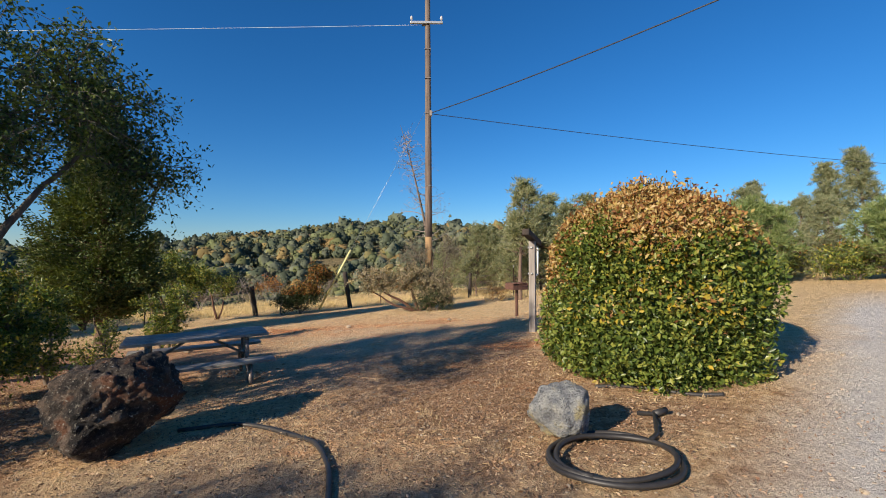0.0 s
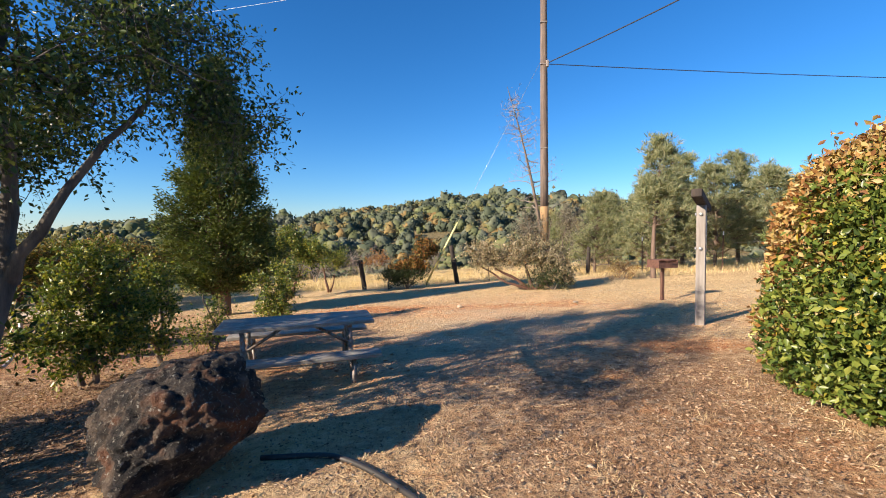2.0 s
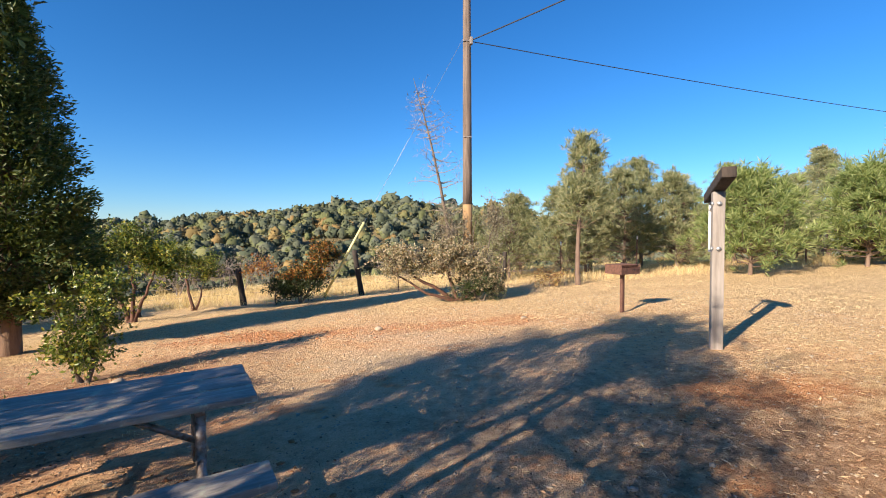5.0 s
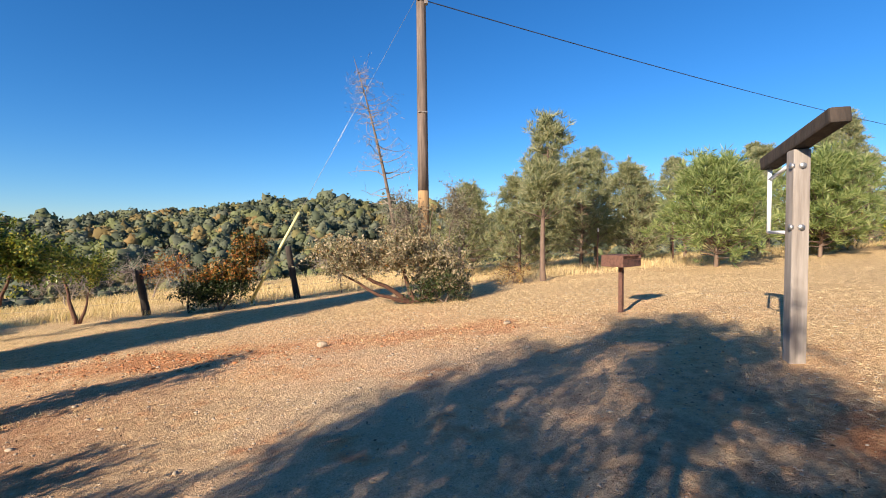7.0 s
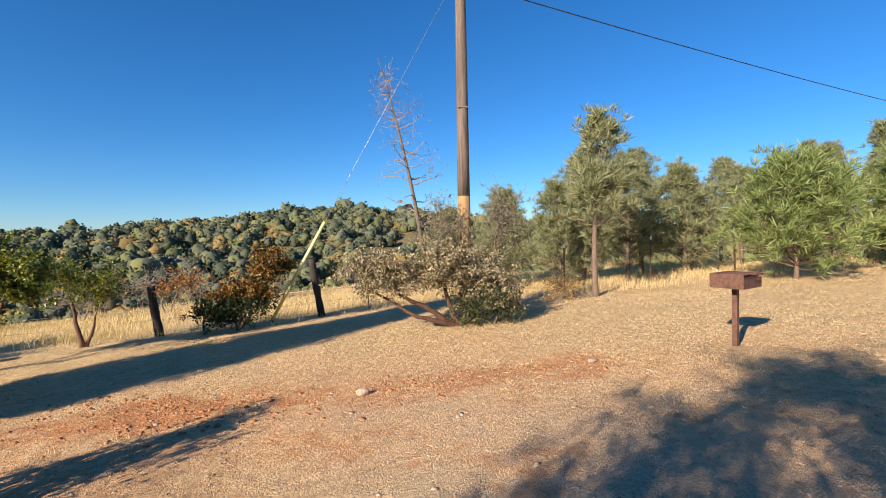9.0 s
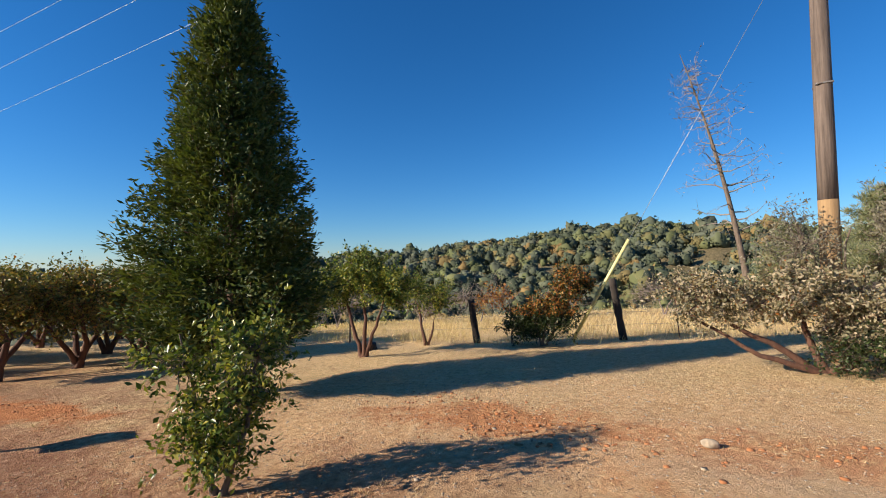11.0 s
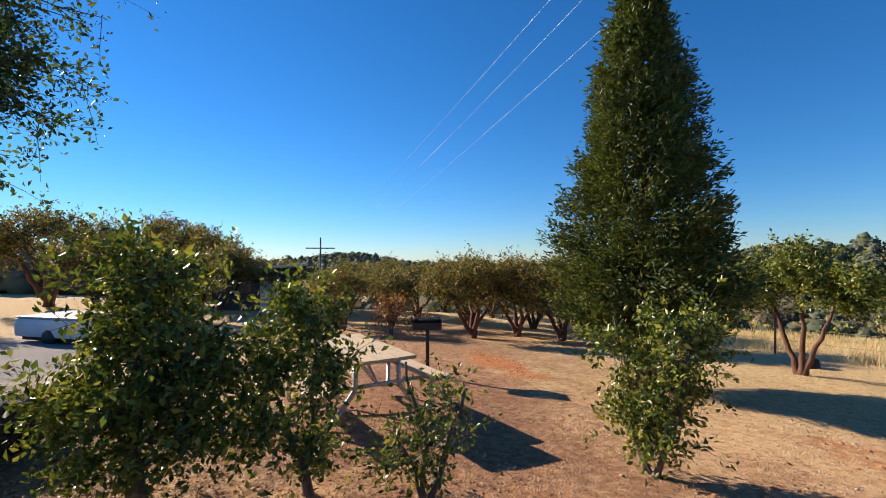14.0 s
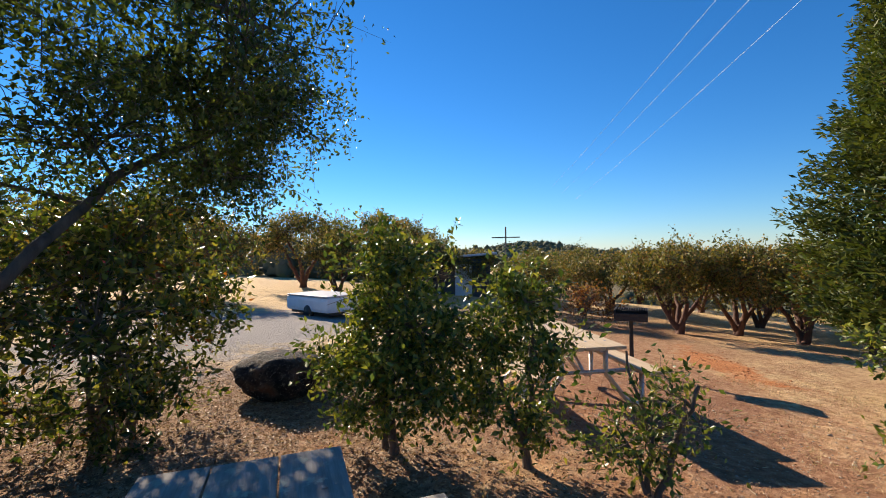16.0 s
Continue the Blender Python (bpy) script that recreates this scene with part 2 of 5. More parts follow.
M_GROUND = ground_material()
M_STRAW = leaf_material("dry_straw", [(0.30, 0.20, 0.10), (0.52, 0.38, 0.20), (0.66, 0.50, 0.29), (0.74, 0.60, 0.38)], 0.8, 0.2)
M_GRASS = leaf_material("tall_dry_grass", [(0.46, 0.33, 0.15), (0.64, 0.48, 0.24), (0.75, 0.60, 0.33), (0.80, 0.66, 0.40)], 0.75, 0.3)
M_LITTER = leaf_material("fallen_leaves", [(0.12, 0.06, 0.03), (0.24, 0.13, 0.07), (0.34, 0.21, 0.12), (0.48, 0.34, 0.22)], 0.55, 0.1)
M_CLOD = plain_material("red_clods", (0.36, 0.15, 0.06), 0.95, 0.35, 8)
M_STONE = plain_material("grey_stones", (0.36, 0.29, 0.21), 0.9, 0.35, 25)
M_OAK = leaf_material("live_oak_leaves", [(0.03, 0.055, 0.015), (0.055, 0.09, 0.024), (0.09, 0.13, 0.036), (0.14, 0.17, 0.05)], 0.35, 0.40)
M_OAKB = bark_material("grey_oak_bark", (0.05, 0.04, 0.033), (0.17, 0.145, 0.12))
M_CEDAR = leaf_material("cedar_sprays", [(0.035, 0.062, 0.016), (0.065, 0.10, 0.024), (0.10, 0.135, 0.032), (0.145, 0.165, 0.045)], 0.55, 0.25, (0.9, (0.10, 0.12, 0.022)))
M_CEDARB = bark_material("red_cedar_bark", (0.09, 0.05, 0.03), (0.24, 0.15, 0.095))
M_HEDGE = leaf_material("hedge_leaves", [(0.045, 0.075, 0.016), (0.085, 0.125, 0.024), (0.13, 0.18, 0.034), (0.19, 0.23, 0.045), (0.27, 0.29, 0.06)], 0.34, 0.3)
M_HEDGEY = leaf_material("yellowed_hedge_leaves", [(0.22, 0.22, 0.03), (0.34, 0.30, 0.045), (0.42, 0.33, 0.05), (0.52, 0.36, 0.04)], 0.4, 0.35)
M_HEDGED = leaf_material("dried_hedge_leaves", [(0.20, 0.085, 0.03), (0.34, 0.16, 0.05), (0.46, 0.27, 0.09), (0.42, 0.33, 0.10), (0.58, 0.42, 0.20)], 0.6, 0.3)
M_SHRUB = leaf_material("shrub_leaves", [(0.05, 0.085, 0.018), (0.09, 0.14, 0.028), (0.15, 0.20, 0.04), (0.24, 0.27, 0.055), (0.36, 0.33, 0.06)], 0.32, 0.32)
M_TOYON = leaf_material("berry_shrub_leaves", [(0.03, 0.05, 0.012), (0.06, 0.09, 0.02), (0.14, 0.17, 0.035), (0.26, 0.23, 0.05)], 0.35, 0.42)
M_BERRY = plain_material("red_berries", (0.45, 0.04, 0.02), 0.35)
M_MANZ = leaf_material("grey_green_leaves", [(0.16, 0.15, 0.08), (0.26, 0.23, 0.13), (0.37, 0.31, 0.19), (0.46, 0.37, 0.25)], 0.55, 0.22)
M_ORCH = leaf_material("orchard_leaves", [(0.07, 0.085, 0.02), (0.13, 0.14, 0.035), (0.21, 0.20, 0.05), (0.30, 0.25, 0.06), (0.36, 0.24, 0.06)], 0.5, 0.3)
M_ORANGE = leaf_material("autumn_leaves", [(0.20, 0.07, 0.02), (0.38, 0.13, 0.03), (0.50, 0.22, 0.05), (0.42, 0.28, 0.08)], 0.5, 0.35)
# real dark shrubs, and the painted shade inside the hedge
M_DARKSH = leaf_material("dark_shrub_leaves_and_core_shade", [(0.018, 0.03, 0.01), (0.035, 0.055, 0.015), (0.06, 0.085, 0.025)], 0.4, 0.2)
M_PINE = leaf_material("grey_pine_needles", [(0.17, 0.20, 0.11), (0.26, 0.29, 0.16), (0.35, 0.37, 0.21), (0.43, 0.40, 0.24)], 0.6, 0.42)
M_YPINE = leaf_material("young_pine_needles", [(0.13, 0.19, 0.06), (0.21, 0.28, 0.095), (0.30, 0.36, 0.14), (0.38, 0.42, 0.18)], 0.6, 0.42)
M_GREYBR = leaf_material("grey_brush", [(0.14, 0.13, 0.09), (0.22, 0.20, 0.14), (0.30, 0.27, 0.19)], 0.7, 0.2)
M_TWIG = bark_material("dry_twigs", (0.10, 0.07, 0.05), (0.26, 0.20, 0.15), 20)
M_DEADW = bark_material("bleached_twigs", (0.22, 0.17, 0.14), (0.42, 0.35, 0.30), 20)
M_REDB = bark_material("dark_red_bark", (0.07, 0.03, 0.02), (0.19, 0.095, 0.06), 12)
M_PINEB = bark_material("pine_bark", (0.11, 0.07, 0.05), (0.27, 0.19, 0.14), 14)
M_HILL = woods_material()
M_POLE = bark_material("weathered_pole_wood", (0.07, 0.05, 0.04), (0.28, 0.21, 0.165), 16, (1, 1, 0.05), 0.01)
M_POLEY = bark_material("fresh_pole_wood", (0.28, 0.17, 0.08), (0.47, 0.30, 0.14), 16, (1, 1, 0.08), 0.008)
M_POST = bark_material("grey_post_wood", (0.20, 0.17, 0.145), (0.42, 0.38, 0.34), 14, (1, 1, 0.06), 0.008)
M_CHAR = bark_material("charred_wood", (0.02, 0.016, 0.013), (0.075, 0.055, 0.042), 14, (1, 1, 0.12), 0.015)
M_OLDWOOD = wood_material("old_grey_boards", (0.17, 0.15, 0.125), (0.42, 0.385, 0.33), lichen=(0.36, 0.37, 0.28))
M_NEWWOOD = wood_material("pale_new_boards", (0.50, 0.36, 0.21), (0.68, 0.52, 0.33))
M_GALV = metal_material("galvanised_steel", (0.52, 0.52, 0.51), 0.5, 0.85)
M_OLDSTEEL = metal_material("dull_grey_steel", (0.30, 0.28, 0.26), 0.6, 0.6, (0.20, 0.13, 0.09))
M_RUST = metal_material("rusty_steel", (0.17, 0.085, 0.06), 0.75, 0.35, (0.10, 0.05, 0.035))
M_BLACKST = metal_material("sooty_steel", (0.05, 0.045, 0.04), 0.7, 0.3)
M_PVC = plain_material("white_pipe", (0.80, 0.80, 0.78), 0.4, 0.05)
M_RUBBER = plain_material("black_rubber", (0.03, 0.028, 0.027), 0.5, 0.25, 30)
M_WIRE = plain_material("dark_wire", (0.03, 0.03, 0.035), 0.5)
M_BRIGHTW = plain_material("bright_wire", (0.78, 0.80, 0.82), 0.35)
M_GUARD = plain_material("yellow_plastic", (0.70, 0.63, 0.27), 0.45, 0.12)
M_CERAMIC = plain_material("glazed_insulator", (0.55, 0.53, 0.50), 0.25)
M_WHITE = plain_material("white_sheet_metal", (0.72, 0.74, 0.77), 0.4, 0.06, 3)
M_ROOF = plain_material("grey_roof_sheet", (0.42, 0.42, 0.43), 0.45, 0.12, 5)
M_SHED = plain_material("dark_shed_boards", (0.08, 0.075, 0.08), 0.8, 0.3, 6)
M_GLASS = plain_material("dark_window", (0.02, 0.025, 0.03), 0.08, 0.0)
M_BOULDER = rock_material("dark_lichened_rock", [(0.40, (0.007, 0.006, 0.006)), (0.50, (0.045, 0.034, 0.027)), (0.58, (0.12, 0.085, 0.06)), (0.72, (0.24, 0.19, 0.14))],
                          [(0.52, 0.60, (0.13, 0.055, 0.027), "g"), (0.57, 0.66, (0.30, 0.28, 0.23), "h"), (0.66, 0.70, (0.55, 0.52, 0.45), "h")], 5.0)
M_WROCK = rock_material("pale_grey_rock", [(0.32, (0.12, 0.125, 0.14)), (0.45, (0.30, 0.31, 0.31)), (0.55, (0.46, 0.46, 0.43)), (0.7, (0.60, 0.59, 0.54))],
                        [(0.54, 0.62, (0.42, 0.36, 0.20), "g"), (0.57, 0.66, (0.13, 0.12, 0.12), "h")], 8.0)



# ---------------------------------------------------------------- mesh helpers
def fast_mesh(name, V, F, mat, smooth=False):
    """One mesh from arrays of corners and of faces with equally many corners."""
    V, F = np.asarray(V, dtype=np.float32), np.asarray(F, dtype=np.int32)
    me = bpy.data.meshes.new(name)
    me.vertices.add(len(V))
    me.vertices.foreach_set("co", V.ravel())
    k = F.shape[1]
    me.loops.add(len(F) * k)
    me.loops.foreach_set("vertex_index", F.ravel())
    me.polygons.add(len(F))
    me.polygons.foreach_set("loop_start", np.arange(0, len(F) * k, k, dtype=np.int32))
    me.update(calc_edges=True)
    if smooth:
        me.polygons.foreach_set("use_smooth", np.ones(len(F), dtype=bool))
    me.materials.append(mat)
    return me


def child(name, me, parent, label="", m=None):
    ob = new(name, me)
    ob.parent = parent
    if m is not None:
        ob.matrix_basis = m
    return tagged(ob, label) if label else ob


def part(name, bm, mat, parent, label="", m=None, smooth=False):
    """A bmesh as one mesh object under a thing or a part."""
    me = bpy.data.meshes.new(name)
    bm.to_mesh(me)
    bm.free()
    for p in me.polygons:
        p.use_smooth = smooth
    me.materials.append(mat)
    return child(name, me, parent, label, m)


def thing(name, at, label, category, group="", kind="", turn=0.0):
    ob = new(name)
    ob.empty_display_size = 0.2
    ob.matrix_basis = pose(*at, 0, 0, turn)
    return tagged(ob, label, category, group, kind)


def box(size, at=(0, 0, 0), bevel=0.006, rot=None):
    """A bevelled block as a bmesh."""
    bm = bmesh.new()
    bmesh.ops.create_cube(bm, size=1.0)
    bmesh.ops.scale(bm, vec=size, verts=bm.verts)
    if bevel:
        bmesh.ops.bevel(bm, geom=list(bm.edges), offset=bevel, segments=2, affect="EDGES", profile=0.6)
    m = Matrix.Translation(at)
    if rot is not None:
        m = m @ Euler([radians(a) for a in rot]).to_matrix().to_4x4()
    bmesh.ops.transform(bm, matrix=m, verts=bm.verts)
    return bm


def tube_arrays(path, radii, sides=6):
    """A tapered tube along a path: corners and four-sided faces, with closed ends left to the taper."""
    P = np.asarray(path, float)
    n = len(P)
    T = np.gradient(P, axis=0)
    for i in range(n):
        if np.linalg.norm(T[i]) < 1e-7:
            T[i] = P[min(i + 2, n - 1)] - P[max(i - 2, 0)]
    T /= np.linalg.norm(T, axis=1)[:, None] + 1e-9
    ref = np.array([0.0, 0.0, 1.0]) if np.abs(T[:, 2]).max() < 0.97 else np.array([0.83, 0.55, 0.05])
    U = np.cross(T, ref)
    U /= np.linalg.norm(U, axis=1)[:, None] + 1e-9
    W = np.cross(T, U)
    a = np.linspace(0, 2 * np.pi, sides, endpoint=False)
    ring = np.cos(a)[None, :, None] * U[:, None, :] + np.sin(a)[None, :, None] * W[:, None, :]
    V = (P[:, None, :] + ring * np.asarray(radii, float)[:, None, None]).reshape(-1, 3)
    i = np.arange(n - 1)[:, None] * sides
    j = np.arange(sides)[None, :]
    k = (j + 1) % sides
    F = np.stack([i + j, i + k, i + sides + k, i + sides + j], -1).reshape(-1, 4)
    return V, F


class Pile:
    """Gathers arrays of corners and faces into one mesh."""
    def __init__(self):
        self.v, self.f, self.n = [], [], 0

    def put(self, V, F):
        self.v.append(V)
        self.f.append(F + self.n)
        self.n += len(V)

    def tube(self, path, radii, sides=6):
        self.put(*tube_arrays(path, radii, sides))

    def mesh(self, name, mat, smooth=True):
        return fast_mesh(name, np.concatenate(self.v), np.concatenate(self.f), mat, smooth)


def tube_part(name, path, radius, mat, parent, label="", sides=10):
    p = Pile()
    n = len(path)
    P = np.asarray(path, float)
    ends = np.concatenate([[P[0]], P, [P[-1]]])
    r = np.full(n, radius) if np.isscalar(radius) else np.asarray(radius)
    p.tube(ends, np.concatenate([[0.0005], r, [0.0005]]), sides)
    return child(name, p.mesh(name, mat, False), parent, label)


def unit(v):
    return v / (np.linalg.norm(v, axis=-1, keepdims=True) + 1e-9)


def leaf_arrays(P, rng, size, aspect=0.5, heading=None, follow=0.0, fold=0.25, spread=0.35, face=None, facing=0.0):
    """A folded leaf of two triangles at each point."""
    n = len(P)
    d = unit(rng.normal(size=(n, 3)))
    if heading is not None:
        d = unit(d * (1 - follow) + heading * follow)
    ref = unit(rng.normal(size=(n, 3)))
    if face is not None:
        ref = unit(ref * (1 - facing) - face * facing)
    w = unit(np.cross(d, ref))
    nn = np.cross(d, w)
    L = (size * (1 + spread * rng.uniform(-1, 1, n)))[:, None]
    mid = P + d * L * 0.5
    V = np.stack([P, mid + w * L * aspect / 2 + nn * L * fold * aspect, P + d * L, mid - w * L * aspect / 2 + nn * L * fold * aspect], 1).reshape(-1, 3)
    i = np.arange(n)[:, None] * 4
    F = np.concatenate([i + np.array([[0, 1, 2]]), i + np.array([[0, 2, 3]])], 1).reshape(-1, 3)
    return V, F


def leaf_mesh(name, P, rng, mat, size, **kw):
    V, F = leaf_arrays(P, rng, size, **kw)
    return fast_mesh(name, V, F, mat)


def curve_path(a, b, rng, n=6, bend=0.12, lift=0.0):
    a, b = np.asarray(a, float), np.asarray(b, float)
    t = np.linspace(0, 1, n)[:, None]
    L = np.linalg.norm(b - a)
    off = rng.normal(size=3) * bend * L
    off[2] += lift * L
    wig = rng.normal(size=(n, 3)) * 0.02 * L
    wig[0] = wig[-1] = 0
    return a + (b - a) * t + off * (4 * t * (1 - t)) * 0.6 + wig


def in_ball(rng, n, shell=0.5):
    d = unit(rng.normal(size=(n, 3)))
    return d * (shell + (1 - shell) * rng.uniform(0, 1, (n, 1)) ** 0.6)


def leafy_tree(name, at, label, category, stems, lobes, leaf, bark, leaf_size, per_twig, twig_r=0.006, spread=0.16, group="", seed=1,
               aspect=0.5, shell=0.35, extra=None, bare=0, turn=0.0, sub=5, droop=0.0):
    """A woody plant: stems, a limb to each lobe of the crown, twigs in the lobe, and leaves round the twigs.
    stems: (way points, radius at the foot, radius at the tip); lobes: (centre, radii, twigs)."""
    rng = np.random.default_rng(seed)
    root = thing(name, at, label, category, group, turn=turn)
    trunk, twigs, spots, heads = Pile(), Pile(), [], []
    nodes = []
    for way, r0, r1 in stems:
        pts = np.concatenate([curve_path(a, b, rng, 5, 0.06)[: (5 if i == len(way) - 2 else 4)] for i, (a, b) in enumerate(zip(way[:-1], way[1:]))])
        rad = np.linspace(r0, r1, len(pts))
        rad[0] *= 1.35
        trunk.tube(pts, rad, 9)
        nodes += [(p, r) for p, r in zip(pts[len(pts) // 3:], rad[len(pts) // 3:])]
    np_nodes = np.array([p for p, r in nodes])
    for c, radii, count in lobes:
        c, radii = np.asarray(c, float), np.asarray(radii, float)
        i = int(np.argmin(np.linalg.norm(np_nodes - c, axis=1) + 0.6 * np.maximum(0, np_nodes[:, 2] - c[2])))
        limb = curve_path(np_nodes[i], c, rng, 7, 0.10, 0.05)
        r = max(0.012, nodes[i][1] * 0.6)
        twigs.tube(limb, np.linspace(r, r * 0.35, 7), 6)
        ends = c + in_ball(rng, count, shell) * radii
        for e in ends:
            s = limb[rng.integers(3, 7)]
            tw = curve_path(s, e, rng, 5, 0.10)
            twigs.tube(tw, np.linspace(twig_r * 1.5, twig_r * 0.4, 5), 4)
            for _ in range(sub):
                q = tw[rng.integers(2, 5)]
                e2 = q + rng.normal(size=3) * spread * 1.1
                e2[2] -= droop * spread
                twigs.tube(np.array([q, (q + e2) / 2 + rng.normal(size=3) * 0.02, e2]), [twig_r * 0.5, twig_r * 0.4, twig_r * 0.2], 3)
                k = max(1, per_twig // sub)
                t = rng.uniform(0.15, 1.05, (k, 1))
                spots.append(q + (e2 - q) * t + rng.normal(size=(k, 3)) * spread * 0.28)
                heads.append(np.repeat(unit((e2 - q)[None]), k, 0))
    child("trunk", trunk.mesh("trunk", bark), root)
    tagged(child("branchwork", twigs.mesh("branchwork", bark), root), kind="stuff")
    P, Hd = np.concatenate(spots), np.concatenate(heads)
    if leaf is not None:
        child("crown", leaf_mesh("crown", P, rng, leaf, leaf_size, aspect=aspect, heading=Hd, follow=0.35), root)
    if extra:
        for pname, mat, share, size, low in extra:
            pick = rng.uniform(size=len(P)) < share
            if low is not None:
                pick &= P[:, 2] > low
            tagged(child(pname, leaf_mesh(pname, P[pick] + rng.normal(size=(pick.sum(), 3)) * 0.03, rng, mat, size, aspect=aspect), root), kind="stuff")
    return root


# ---------------------------------------------------------------- the lie of the land
def smooth(a, b, v):
    t = np.clip((v - a) / (b - a), 0, 1)
    return t * t * (3 - 2 * t)


def lie(x, y):
    """Height of the smooth ground: a gentle slope here, then a valley and wooded hills."""
    x, y = np.asarray(x, float), np.asarray(y, float)
    xc, yc = np.clip(x, -22, 24), np.clip(y, -6, 31)
    z = -0.417 + 0.0588 * xc - 0.0492 * yc
    dx, dy = x + 1.0, y - 9.0
    R = np.hypot(dx, dy) + 1e-6
    th = np.degrees(np.arctan2(-dx, dy))                  # to the west of north
    fall = smooth(24, 100, R) * smooth(-75, -35, th) * smooth(125, 85, th)
    z = z - 26 * fall * (1 - 0.35 * smooth(45, 75, th))
    lift = 0.9 + 3.1 * np.exp(-((th - 4) / 21) ** 2) + 0.22 * np.sin(th * 0.55) + 0.16 * np.sin(th * 1.3 + 1)
    lift = lift * (1 - smooth(48, 66, th)) - 1.5 * smooth(48, 66, th)
    top = 0.6 + 360 * np.tan(np.radians(lift)) - 6.0
    z = z + (top - z) * smooth(110, 360, R) ** 1.2 * fall
    far = 0.6 + 1100 * np.tan(np.radians(-0.6 + 1.35 * np.exp(-((th - 88) / 6) ** 2) + 0.5 * np.exp(-((th - 100) / 14) ** 2))) - 6
    z = z + (far - z) * smooth(600, 1100, R) * smooth(50, 66, th)
    return z


def rough(x, y):
    """Small humps of the trodden ground."""
    return np.array([0.035 * noise.noise((a * 0.9, b * 0.9, 3.1)) + 0.016 * noise.noise((a * 3.1, b * 3.1, 7.7)) for a, b in zip(np.ravel(x), np.ravel(y))]).reshape(np.shape(x))


def spaced(inner, step, outer, growth=1.16):
    a, s = [inner[0]], step
    while a[-1] > -outer:
        s *= growth
        a.append(a[-1] - s)
    b, s = [inner[1]], step
    while b[-1] < outer:
        s *= growth
        b.append(b[-1] + s)
    return np.concatenate([a[:0:-1], np.arange(inner[0], inner[1] + step * 0.5, step), b[1:]])


GX, GY = spaced((-12.0, 10.0), 0.16, 2600, 1.10), spaced((1.0, 24.0), 0.16, 2600, 1.10)
gx, gy = np.meshgrid(GX, GY, indexing="xy")
near_ground = (np.abs(gx) < 30) & (gy > -15) & (gy < 40)
gz = lie(gx, gy)
gz[near_ground] += rough(gx[near_ground], gy[near_ground])


def land(x, y):
    """Height of the ground at one place, as the mesh has it."""
    i, j = int(np.searchsorted(GX, x)) - 1, int(np.searchsorted(GY, y)) - 1
    u, v = (x - GX[i]) / (GX[i + 1] - GX[i]), (y - GY[j]) / (GY[j + 1] - GY[j])
    return float((gz[j, i] * (1 - u) + gz[j, i + 1] * u) * (1 - v) + (gz[j + 1, i] * (1 - u) + gz[j + 1, i + 1] * u) * v)


def lands(x, y):
    i, j = np.clip(np.searchsorted(GX, x) - 1, 0, len(GX) - 2), np.clip(np.searchsorted(GY, y) - 1, 0, len(GY) - 2)
    u, v = (x - GX[i]) / (GX[i + 1] - GX[i]), (y - GY[j]) / (GY[j + 1] - GY[j])
    return (gz[j, i] * (1 - u) + gz[j, i + 1] * u) * (1 - v) + (gz[j + 1, i] * (1 - u) + gz[j + 1, i + 1] * u) * v


def on(x, y, dz=0.0):
    return (x, y, land(x, y) + dz)


ny, nx = gx.shape
gi = (np.arange(ny - 1)[:, None] * nx + np.arange(nx - 1)[None, :]).ravel()
ground = new("ground", fast_mesh("ground", np.stack([gx, gy, gz], -1).reshape(-1, 3), np.stack([gi, gi + 1, gi + nx + 1, gi + nx], -1), M_GROUND, True))
tagged(ground, "dry sloping ground of orange soil, straw and pale gravel", "ground", kind="structure")


# ---------------------------------------------------------------- far woods on the hills
def clump_arrays(P, S, rng, sub=2, amount=0.30):
    bm = bmesh.new()
    bmesh.ops.create_icosphere(bm, subdivisions=sub, radius=1.0)
    bm.verts.ensure_lookup_table()
    base = np.array([v.co[:] for v in bm.verts])
    faces = np.array([[v.index for v in f.verts] for f in bm.faces])
    bm.free()
    n, k = len(P), len(base)
    lump = 1 + amount * rng.normal(size=(n, k, 1)).clip(-1.6, 1.6)
    V = P[:, None, :] + base[None] * lump * S[:, None, :]
    F = faces[None] + (np.arange(n) * k)[:, None, None]
    return V.reshape(-1, 3), F.reshape(-1, 3)


def crowns(P, S, rng, leaves, size):
    """Tree crowns as masses of leaves: centres, radii, leaves a crown."""
    n = len(P)
    d = unit(rng.normal(size=(n, leaves, 3)))
    d[..., 2] = np.abs(d[..., 2]) * 1.1 - 0.35
    lump = 1 + 0.28 * np.sin(d[..., :1] * 5 + P[:, None, :1]) * np.cos(d[..., 1:2] * 4 + P[:, None, 1:2])
    Q = P[:, None, :] + d * S[:, None, :] * lump * (0.55 + 0.5 * rng.uniform(0, 1, (n, leaves, 1)) ** 0.5)
    L = np.repeat(S[:, 0], leaves) * size
    return leaf_arrays(Q.reshape(-1, 3), rng, L, aspect=1.0, face=unit(d.reshape(-1, 3) + np.array([0, 0, 0.25])), facing=0.5, fold=0.25)


